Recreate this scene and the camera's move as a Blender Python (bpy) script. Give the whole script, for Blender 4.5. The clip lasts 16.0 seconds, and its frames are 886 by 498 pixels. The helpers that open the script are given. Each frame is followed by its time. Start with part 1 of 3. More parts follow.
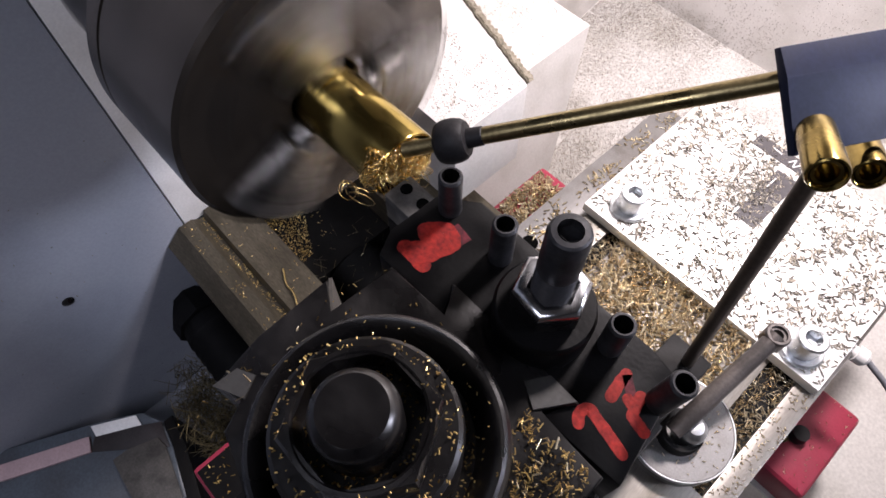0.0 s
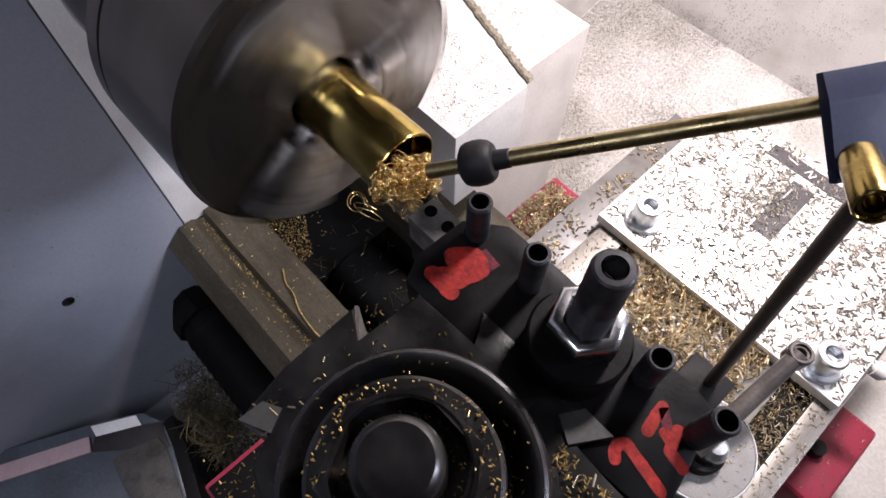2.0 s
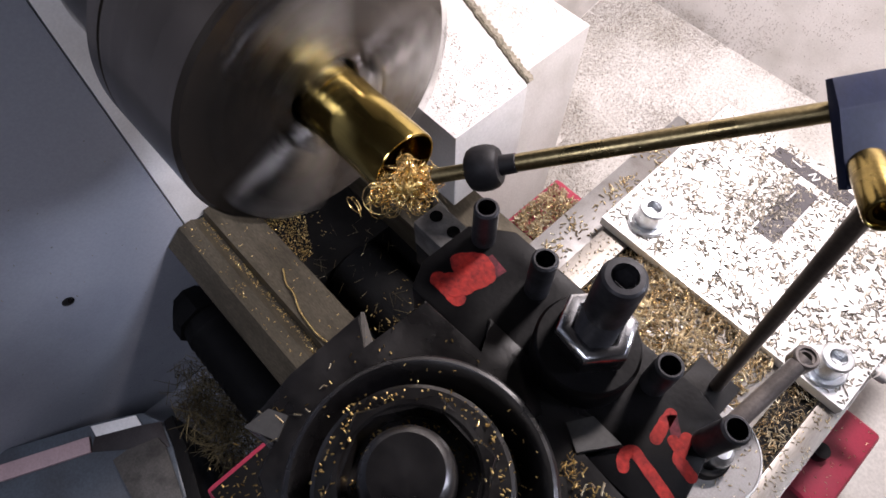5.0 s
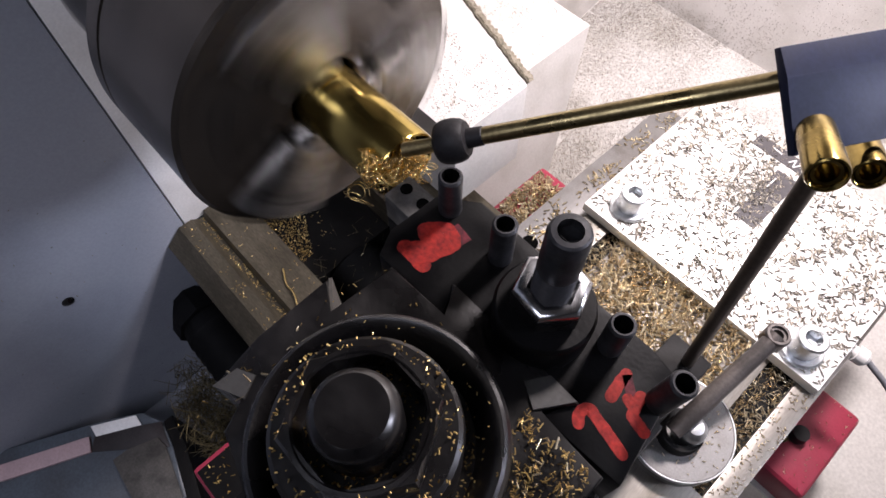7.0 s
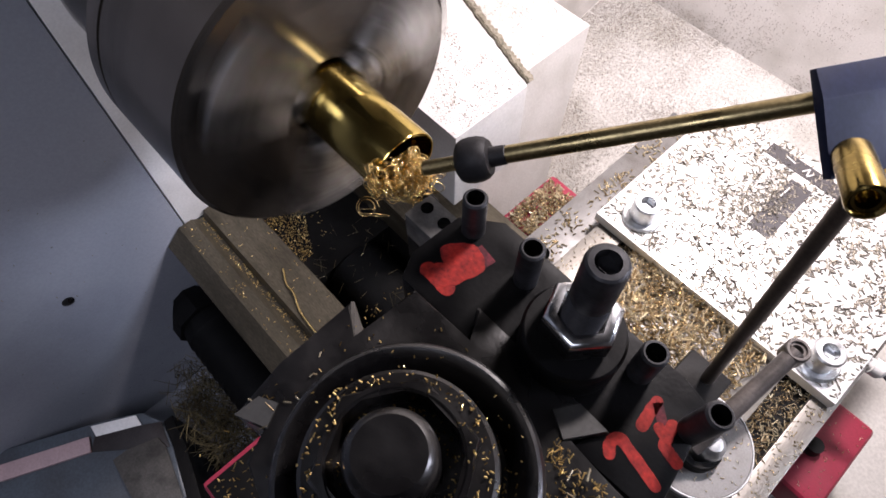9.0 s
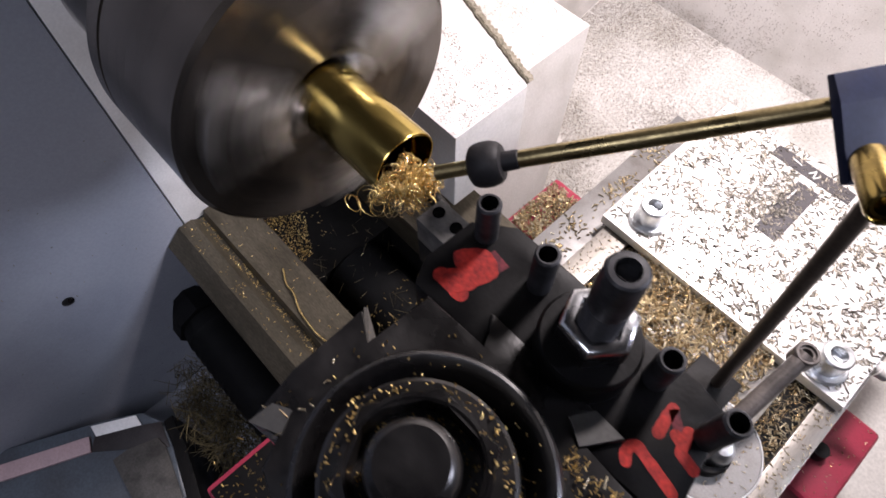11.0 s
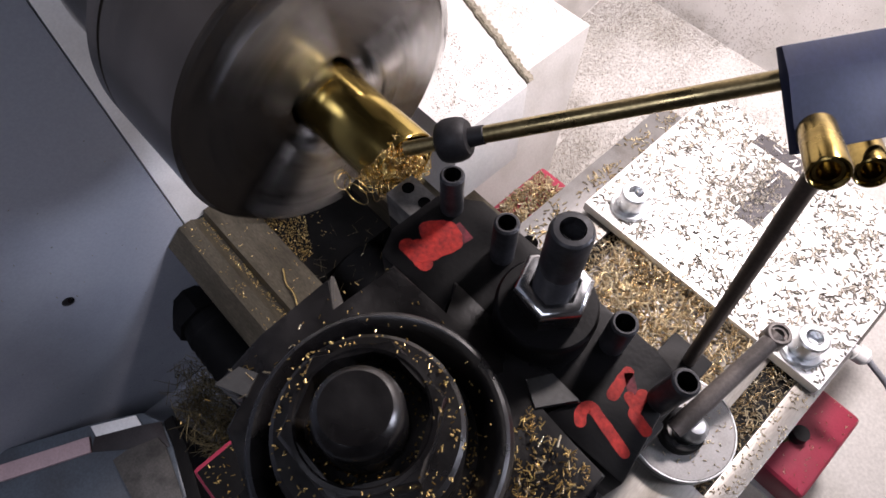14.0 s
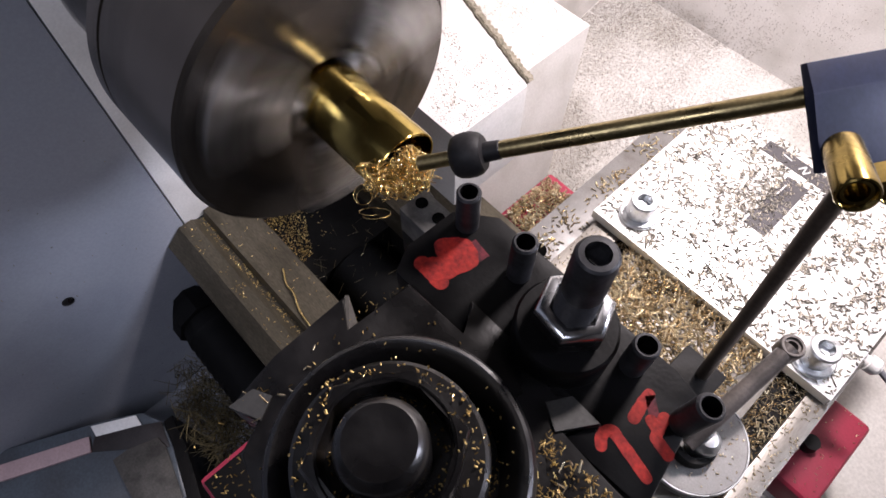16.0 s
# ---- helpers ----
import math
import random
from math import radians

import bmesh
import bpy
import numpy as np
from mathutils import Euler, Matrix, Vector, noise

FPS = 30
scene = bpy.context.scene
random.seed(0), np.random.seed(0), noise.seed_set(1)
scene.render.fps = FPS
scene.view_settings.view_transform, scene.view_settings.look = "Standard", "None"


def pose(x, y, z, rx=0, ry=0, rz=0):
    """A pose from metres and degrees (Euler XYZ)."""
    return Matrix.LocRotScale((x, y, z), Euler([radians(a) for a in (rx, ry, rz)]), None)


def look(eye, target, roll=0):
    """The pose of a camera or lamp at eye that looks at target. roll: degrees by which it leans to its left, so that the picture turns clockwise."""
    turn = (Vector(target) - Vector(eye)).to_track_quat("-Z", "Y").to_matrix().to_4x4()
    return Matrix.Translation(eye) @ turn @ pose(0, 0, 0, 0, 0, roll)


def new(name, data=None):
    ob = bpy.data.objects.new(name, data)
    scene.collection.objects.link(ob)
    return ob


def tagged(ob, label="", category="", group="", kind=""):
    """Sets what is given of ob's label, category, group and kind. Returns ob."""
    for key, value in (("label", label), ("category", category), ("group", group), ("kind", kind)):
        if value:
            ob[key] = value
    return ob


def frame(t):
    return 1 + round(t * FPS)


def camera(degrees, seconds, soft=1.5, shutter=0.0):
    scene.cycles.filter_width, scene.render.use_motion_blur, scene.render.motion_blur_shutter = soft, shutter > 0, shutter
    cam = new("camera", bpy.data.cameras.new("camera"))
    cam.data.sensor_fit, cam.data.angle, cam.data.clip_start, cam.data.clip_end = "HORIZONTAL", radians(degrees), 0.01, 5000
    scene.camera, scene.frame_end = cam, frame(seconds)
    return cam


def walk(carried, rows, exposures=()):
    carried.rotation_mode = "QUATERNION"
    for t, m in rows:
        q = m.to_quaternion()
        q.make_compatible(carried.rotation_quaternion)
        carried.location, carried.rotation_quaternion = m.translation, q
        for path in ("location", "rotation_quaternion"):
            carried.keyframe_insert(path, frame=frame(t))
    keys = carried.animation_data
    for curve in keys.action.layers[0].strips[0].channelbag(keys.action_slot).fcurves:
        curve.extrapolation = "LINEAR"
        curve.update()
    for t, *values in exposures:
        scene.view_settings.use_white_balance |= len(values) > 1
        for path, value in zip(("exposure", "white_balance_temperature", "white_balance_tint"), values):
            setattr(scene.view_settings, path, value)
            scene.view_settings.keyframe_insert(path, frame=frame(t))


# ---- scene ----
# A small metalworking lathe boring a brass tube. x: spindle axis, away from the chuck; y: to the back; z: up.
cam = camera(70.98, 16.0, soft=1.6, shutter=0.5)
EYE = Vector((0.1155, -0.0612, 0.3345))
CAM = Matrix(((0.6799, -0.63835, 0.3609, EYE.x), (0.73329, 0.59484, -0.32932, EYE.y),
              (-0.00445, 0.48854, 0.87253, EYE.z), (0, 0, 0, 1)))
walk(cam, [(0.0, CAM), (16.0, CAM)], exposures=[(0.0, 0.0), (16.0, 0.0)])

AY, AZ = 0.0088, 0.180      # spindle axis
FACE = -0.0174              # chuck face
PERIOD = (0.0, 3.30, 6.80, 10.08, 13.50)
rng = random.Random(7)

# ---- world and lights ----
world = bpy.data.worlds.new("world")
scene.world = world
world.use_nodes = True
wb = world.node_tree.nodes["Background"]
wb.inputs[0].default_value = (0.55, 0.65, 0.85, 1)
wb.inputs[1].default_value = 0.03


def area_lamp(name, at, to, size, watts, colour, shape="DISK", spread=180.0):
    d = bpy.data.lights.new(name, "AREA")
    d.shape, d.size, d.energy, d.color = shape, size, watts, colour
    d.spread = radians(spread)
    ob = new(name, d)
    ob.matrix_world = look(at, to)
    return ob


area_lamp("machine_lamp", (0.055, 0.265, 0.42), (0.10, 0.225, 0.04), 0.06, 3.45, (1.0, 0.890, 0.908))
area_lamp("side_light", (0.50, 0.34, 0.390), (-0.14, -0.14, 0.02), 0.13, 0.30, (0.80, 0.82, 1.0), spread=50.0)
# unseen soft fill, added in front to brighten the grey wall and guard
area_lamp("front_fill", (0.14, -0.40, 0.62), (-0.14, -0.19, 0.05), 0.26, 0.66, (0.82, 0.83, 1.0), spread=88.0)


# ---- materials ----
def mat(name, base, rough=0.5, metal=0.0, vary=0.25, scale=60.0, fine=600.0, bump=0.1, other=None, mask=(0.45, 0.7), coat=0.0, aniso=None, spec=0.5):
    """Two scales of noise over a base colour; other: the colour of stains; aniso: stretch of the grain along x, y, z."""
    m = bpy.data.materials.new(name)
    m.use_nodes = True
    nt = m.node_tree
    n, l = nt.nodes, nt.links
    p = n["Principled BSDF"]
    tc = n.new("ShaderNodeTexCoord")
    mp = n.new("ShaderNodeMapping")
    l.new(tc.outputs["Object"], mp.inputs[0])
    if aniso:
        mp.inputs["Scale"].default_value = aniso
    big, small = n.new("ShaderNodeTexNoise"), n.new("ShaderNodeTexNoise")
    for t, s, d in ((big, scale, 4.0), (small, fine, 3.0)):
        t.inputs["Scale"].default_value, t.inputs["Detail"].default_value = s, d
        l.new(mp.outputs[0], t.inputs["Vector"])
    ramp = n.new("ShaderNodeValToRGB")
    ramp.color_ramp.elements[0].position, ramp.color_ramp.elements[1].position = mask
    o = other or tuple(c * (1 - vary) for c in base)
    ramp.color_ramp.elements[0].color, ramp.color_ramp.elements[1].color = (*base, 1), (*o, 1)
    l.new(big.outputs["Fac"], ramp.inputs[0])
    mix = n.new("ShaderNodeMix")
    mix.data_type, mix.blend_type = "RGBA", "MULTIPLY"
    mix.inputs[0].default_value = 1.0
    r2 = n.new("ShaderNodeMapRange")
    r2.inputs[1].default_value, r2.inputs[2].default_value = 0.3, 0.7
    r2.inputs[3].default_value, r2.inputs[4].default_value = 1 - vary, 1 + vary * 0.4
    l.new(small.outputs["Fac"], r2.inputs[0])
    l.new(ramp.outputs[0], mix.inputs[6])
    l.new(r2.outputs[0], mix.inputs[7])
    l.new(mix.outputs[2], p.inputs["Base Color"])
    p.inputs["Metallic"].default_value = metal
    p.inputs["Specular IOR Level"].default_value = spec
    rr = n.new("ShaderNodeMapRange")
    rr.inputs[1].default_value, rr.inputs[2].default_value = 0.3, 0.7
    rr.inputs[3].default_value, rr.inputs[4].default_value = max(rough - 0.12, 0.03), min(rough + 0.12, 1)
    l.new(big.outputs["Fac"], rr.inputs[0])
    l.new(rr.outputs[0], p.inputs["Roughness"])
    if coat:
        p.inputs["Coat Weight"].default_value = coat
    if bump:
        b = n.new("ShaderNodeBump")
        b.inputs["Strength"].default_value, b.inputs["Distance"].default_value = bump, 0.0004
        l.new(small.outputs["Fac"], b.inputs["Height"])
        l.new(b.outputs[0], p.inputs["Normal"])
    return m


def random_tint(m, dark, light):
    """Each loose piece of a mesh takes its own tone."""
    n, l = m.node_tree.nodes, m.node_tree.links
    g = n.new("ShaderNodeNewGeometry")
    r = n.new("ShaderNodeValToRGB")
    r.color_ramp.elements[0].color, r.color_ramp.elements[1].color = (*dark, 1), (*light, 1)
    l.new(g.outputs["Random Per Island"], r.inputs[0])
    l.new(r.outputs[0], n["Principled BSDF"].inputs["Base Color"])
    return m


BLACK = mat("blackened_steel", (0.0024, 0.0023, 0.0026), 0.42, 0.0, 0.35, 90, 900, 0.12, spec=0.14)
BLACK2 = mat("black_oxide_post", (0.0040, 0.0036, 0.0038), 0.31, 0.0, 0.4, 70, 700, 0.15, other=(0.0080, 0.0068, 0.0066), spec=0.62)
STEEL = mat("ground_steel", (0.225, 0.21, 0.19), 0.46, 0.85, 0.2, 60, 1400, 0.12, other=(0.17, 0.155, 0.13), aniso=(1, 0.15, 1))
ZINC = mat("zinc_plated_steel", (0.72, 0.74, 0.76), 0.36, 1.0, 0.12, 120, 900, 0.08)
BRIGHT = mat("bright_steel", (0.54, 0.53, 0.52), 0.3, 1.0, 0.15, 120, 900, 0.08)
BEDSTEEL = mat("oiled_bed_steel", (0.105, 0.090, 0.064), 0.42, 0.6, 0.35, 70, 1200, 0.2, other=(0.050, 0.042, 0.028), aniso=(0.3, 1, 1))
CAST = mat("dark_cast_iron", (0.0050, 0.0046, 0.0045), 0.6, 0.0, 0.35, 50, 600, 0.3, spec=0.14)
CHUCK = mat("chuck_steel", (0.135, 0.117, 0.101), 0.19, 0.85, 0.2, 50, 900, 0.06, other=(0.055, 0.048, 0.042))
BRASS = mat("turned_brass", (0.56, 0.42, 0.13), 0.17, 1.0, 0.05, 12, 1500, 0.03, other=(0.50, 0.37, 0.11))
BRASS_OLD = mat("dull_brass_tube", (0.34, 0.275, 0.14), 0.33, 1.0, 0.25, 60, 900, 0.08, other=(0.20, 0.16, 0.085))
SWARF = mat("brass_swarf", (0.86, 0.64, 0.27), 0.20, 1.0, 0.1, 50, 900, 0.0)
WHITE = mat("white_machine_enamel", (0.80, 0.78, 0.76), 0.42, 0.0, 0.08, 25, 700, 0.08, other=(0.62, 0.6, 0.57))
PANEL = mat("grey_painted_sheet", (0.27, 0.287, 0.33), 0.42, 0.0, 0.08, 20, 700, 0.06, other=(0.225, 0.24, 0.285))
PLATE = mat("pale_aluminium_plate", (0.80, 0.79, 0.77), 0.45, 0.35, 0.06, 40, 900, 0.08)
TRAY = mat("speckled_tray_enamel", (0.66, 0.64, 0.61), 0.5, 0.0, 0.15, 14, 500, 0.2, other=(0.5, 0.48, 0.44))
CASING = mat("white_casing_enamel", (0.60, 0.585, 0.565), 0.45, 0.0, 0.1, 25, 700, 0.1, other=(0.50, 0.485, 0.455))
GREYSTEEL = mat("grey_rail_steel", (0.20, 0.195, 0.19), 0.5, 0.5, 0.2, 60, 1200, 0.1, other=(0.14, 0.13, 0.12))
# DIM: for the added unseen walls, dark so that little light bounces back
DIM = mat("low_bounce_grey", (0.10, 0.10, 0.105), 0.6, 0.0, 0.1, 20, 700, 0.05)
RED = mat("red_enamel", (0.30, 0.026, 0.055), 0.4, 0.0, 0.15, 40, 700, 0.1)
MARKER = mat("red_paint_marker", (0.25, 0.014, 0.010), 0.6, 0.0, 0.4, 240, 900, 0.2, other=(0.12, 0.008, 0.008), spec=0.2)
FAINT = mat("worn_thin_paint", (0.100, 0.011, 0.018), 0.6, 0.0, 0.4, 300, 900, 0.1, other=(0.012, 0.006, 0.007), spec=0.2)
BLUE = mat("blue_anodised_block", (0.013, 0.018, 0.045), 0.5, 0.1, 0.15, 60, 900, 0.06, other=(0.009, 0.012, 0.030), spec=0.25)
RUBBER = mat("black_rubber", (0.012, 0.0115, 0.013), 0.6, 0.0, 0.3, 80, 900, 0.15, spec=0.25)
SMEAR = mat("dusty_sealant_smear", (0.24, 0.21, 0.16), 0.8, 0.0, 0.45, 350, 1500, 0.5, other=(0.12, 0.105, 0.075))
SEAL = mat("crumbling_sealant", (0.12, 0.105, 0.072), 0.8, 0.0, 0.4, 300, 1500, 0.4)
LABEL = mat("grey_label_film", (0.055, 0.05, 0.055), 0.5, 0.0, 0.15, 80, 900, 0.03)
BAR = mat("white_print", (0.75, 0.75, 0.75), 0.5, 0.0, 0.05, 80, 900, 0.0)
# DARK: the shade inside holes, given as a colour to flat discs
DARK = mat("hole_shade_black", (0.003, 0.003, 0.003), 0.9, 0.0, 0.2, 80, 900, 0.0, spec=0.0)
CHIP = random_tint(mat("brass_chip", (0.6, 0.5, 0.3), 0.27, 0.88, 0.1, 50, 900, 0.0), (0.30, 0.20, 0.09), (0.98, 0.88, 0.64))
GOLD = random_tint(mat("golden_chip", (0.6, 0.45, 0.2), 0.36, 0.9, 0.1, 50, 900, 0.0), (0.16, 0.10, 0.03), (0.90, 0.66, 0.27))
DUST = random_tint(mat("fine_dust_chip", (0.3, 0.25, 0.18), 0.6, 0.3, 0.1, 50, 900, 0.0), (0.04, 0.034, 0.028), (0.34, 0.28, 0.21))
# PINK carries the tint of a reflection, not a paint of the guard
PINK = mat("pink_grey_reflection", (0.42, 0.30, 0.31), 0.45, 0.0, 0.12, 60, 700, 0.05)
NEEDLE = random_tint(mat("dull_needle", (0.2, 0.17, 0.1), 0.45, 0.8, 0.1, 50, 900, 0.0), (0.02, 0.017, 0.012), (0.24, 0.20, 0.11))
CHIP_DULL = random_tint(mat("dull_brass_chip", (0.3, 0.25, 0.16), 0.34, 0.8, 0.1, 50, 900, 0.0), (0.10, 0.092, 0.082), (0.74, 0.68, 0.58))
RODSTEEL = mat("brown_rod_steel", (0.11, 0.088, 0.072), 0.42, 0.6, 0.2, 60, 900, 0.06)
GUARD = mat("blue_grey_guard_paint", (0.068, 0.083, 0.102), 0.5, 0.0, 0.25, 30, 700, 0.1, other=(0.05, 0.055, 0.065))
WEDGE = mat("dull_wedge_steel", (0.060, 0.059, 0.057), 0.5, 0.4, 0.2, 60, 900, 0.1)
LEVER = mat("worn_lever_steel", (0.065, 0.058, 0.055), 0.38, 0.45, 0.25, 60, 900, 0.1, other=(0.11, 0.095, 0.088))
GUN = mat("worn_blued_steel", (0.030, 0.030, 0.034), 0.50, 0.40, 0.3, 160, 1200, 0.08, other=(0.012, 0.012, 0.013), spec=0.4)
NUT = mat("bright_nut_zinc", (0.60, 0.61, 0.63), 0.26, 1.0, 0.12, 120, 900, 0.06)
BELLOWS = mat("bellows_rubber", (0.0036, 0.0036, 0.0038), 0.6, 0.0, 0.3, 80, 900, 0.25, spec=0.1)
LID = mat("worn_brown_grey_paint", (0.070, 0.064, 0.056), 0.55, 0.0, 0.35, 90, 700, 0.2, other=(0.028, 0.025, 0.022))
BAND = mat("oily_brown_steel", (0.030, 0.024, 0.024), 0.5, 0.2, 0.3, 50, 700, 0.15, other=(0.016, 0.013, 0.013))
SLEEVE = mat("polished_sleeve_brass", (0.27, 0.195, 0.062), 0.28, 1.0, 0.2, 60, 900, 0.05, other=(0.17, 0.12, 0.042), aniso=(1, 1, 0.2))
TOOLSTEEL = mat("oiled_tool_steel", (0.13, 0.127, 0.122), 0.48, 0.5, 0.2, 120, 1400, 0.1, other=(0.055, 0.052, 0.050))
CABLE = mat("grey_cable_sheath", (0.2, 0.2, 0.22), 0.5, 0.0, 0.1, 80, 900, 0.02)


# ---- building helpers ----
def root(name, at, label, category, group="", kind=""):
    ob = new(name)
    ob.location = at
    ob.empty_display_size = 0.01
    return tagged(ob, label, category, group, kind)


def part(name, bm, material, parent=None, label="", smooth=True, at=None):
    """Links a bmesh as one mesh object, in its parent's space."""
    me = bpy.data.meshes.new(name)
    bmesh.ops.recalc_face_normals(bm, faces=bm.faces)
    bm.to_mesh(me)
    bm.free()
    me.materials.append(material)
    if smooth:
        me.shade_smooth()
        me.set_sharp_from_angle(angle=radians(32))
    ob = new(name, me)
    ob.parent = parent
    if at is not None:
        ob.matrix_basis = at if isinstance(at, Matrix) else Matrix.Translation(at)
    if label:
        ob["label"] = label
    return ob


def box(x0, x1, y0, y1, z0, z1, bevel=0.0, bm=None, seg=2):
    b = bmesh.new()
    bmesh.ops.create_cube(b, size=1, matrix=Matrix.Translation(((x0 + x1) / 2, (y0 + y1) / 2, (z0 + z1) / 2)) @ Matrix.Diagonal((x1 - x0, y1 - y0, z1 - z0, 1)))
    if bevel:
        bmesh.ops.bevel(b, geom=b.edges[:], offset=bevel, segments=seg, affect="EDGES", profile=0.6)
    return join(bm, b)


def join(a, b, m=None):
    if m is not None:
        b.transform(m)
    if a is None:
        return b
    me = bpy.data.meshes.new("t")
    b.to_mesh(me)
    b.free()
    a.from_mesh(me)
    bpy.data.meshes.remove(me)
    return a


def prism(outline, z0, z1, bevel=0.0, m=None, bm=None, seg=2):
    """A slab of the given outline (x, y) from z0 to z1."""
    b = bmesh.new()
    low = [b.verts.new((x, y, z0)) for x, y in outline]
    up = [b.verts.new((x, y, z1)) for x, y in outline]
    n = len(outline)
    b.faces.new(low[::-1])
    b.faces.new(up)
    for i in range(n):
        b.faces.new((low[i], low[(i + 1) % n], up[(i + 1) % n], up[i]))
    if bevel:
        bmesh.ops.bevel(b, geom=b.edges[:], offset=bevel, segments=seg, affect="EDGES", profile=0.6)
    return join(bm, b, m)


def lathe(profile, n=48, m=None, bm=None, hexa=False):
    """A body turned round z from (radius, height) pairs; radius 0 closes it."""
    b = bmesh.new()
    rings = []
    for r, z in profile:
        if r <= 1e-7:
            rings.append([b.verts.new((0, 0, z))])
        else:
            rings.append([b.verts.new((r * math.cos(2 * math.pi * i / n), r * math.sin(2 * math.pi * i / n), z)) for i in range(n)])
    for a, c in zip(rings, rings[1:]):
        for i in range(n):
            j = (i + 1) % n
            if len(a) == 1 and len(c) > 1:
                b.faces.new((a[0], c[i], c[j]))
            elif len(c) == 1 and len(a) > 1:
                b.faces.new((a[i], a[j], c[0]))
            elif len(a) > 1:
                b.faces.new((a[i], a[j], c[j], c[i]))
    return join(bm, b, m)


def along(p, q):
    """A pose at p whose z axis points at q."""
    return Matrix.Translation(p) @ (Vector(q) - Vector(p)).to_track_quat("Z", "Y").to_matrix().to_4x4()


def socket_hole(bm, rs, h, depth, m=None):
    """A hexagon recess below the rim at height h."""
    return lathe([(rs, h), (rs, h - depth), (0, h - depth * 1.1)], 6, m, bm)


XDIR = pose(0, 0, 0, 0, 90, 0)   # z axis to +x


# ---- the enclosure ----
def sheet(name, pts, thick, material, label, away):
    """A flat sheet through the corners, thickened away from the given inner side."""
    b = bmesh.new()
    v = [b.verts.new(p) for p in pts]
    u = [b.verts.new(Vector(p) + Vector(away) * thick) for p in pts]
    n = len(pts)
    b.faces.new(v)
    b.faces.new(u[::-1])
    for i in range(n):
        b.faces.new((v[i], u[i], u[(i + 1) % n], v[(i + 1) % n]))
    return tagged(part(name, b, material, smooth=False), label, "wall", kind="structure")


WX = -0.1408
sheet("wall_west", [(WX, -0.60, -0.158), (WX, -0.0434, -0.158), (WX, -0.0434, 0.8), (WX, -0.60, 0.8)], 0.003, PANEL, "grey painted sheet metal wall beside the headstock", (-1, 0, 0))
sheet("wall_west_rear", [(WX, 0.16, -0.158), (WX, 0.42, -0.158), (WX, 0.42, 0.8), (WX, 0.16, 0.8)], 0.003, WHITE, "white sheet metal wall behind the headstock", (-1, 0, 0))
sheet("wall_north", [(-0.25, 0.40, -0.06), (0.75, 0.40, -0.06), (0.75, 0.40, 0.8), (-0.25, 0.40, 0.8)], 0.003, WHITE, "white enamelled back wall of the lathe enclosure", (0, 1, 0))
# east, south and top are added out of view, to hold down stray light
sheet("unseen_wall_east", [(0.75, -0.6, -0.158), (0.75, 0.42, -0.158), (0.75, 0.42, 0.8), (0.75, -0.6, 0.8)], 0.003, DIM, "dim grey end wall, added out of view to limit bounced light", (1, 0, 0))
sheet("unseen_wall_south", [(-0.25, -0.6, -0.158), (0.75, -0.6, -0.158), (0.75, -0.6, 0.8), (-0.25, -0.6, 0.8)], 0.003, DIM, "dim grey front wall, added out of view to limit bounced light", (0, -1, 0))
c = sheet("unseen_top", [(-0.25, -0.6, 0.8), (0.75, -0.6, 0.8), (0.75, 0.42, 0.8), (-0.25, 0.42, 0.8)], 0.003, DIM, "dim grey top, added out of view to limit bounced light", (0, 0, 1))
tagged(sheet("floor", [(-0.25, -0.6, -0.16), (0.75, -0.6, -0.16), (0.75, 0.05, -0.16), (-0.25, 0.05, -0.16)], 0.004, PANEL, "grey painted chip pan under the lathe bed", (0, 0, -1)), category="floor")
tagged(sheet("tray_slope", [(-0.25, 0.05, -0.126), (0.75, 0.05, -0.126), (0.75, 0.40, -0.05), (-0.25, 0.40, -0.05)], 0.004, TRAY, "white chip tray sprinkled with fine brass dust", (0, 0, -1)), category="floor")

for (yy, zz, r) in ((-0.1196, 0.0089, 0.0029), (-0.1132, -0.1424, 0.0018)):
    t = root("rivet", (WX, yy, zz), "small dark rivet in the grey sheet wall", "rivet", "rivets in the wall")
    part("head", lathe([(r * 1.2, 0), (r * 1.15, 0.0006), (r * 0.8, 0.0014), (0, 0.0018)], 20, XDIR), BLACK2, t)


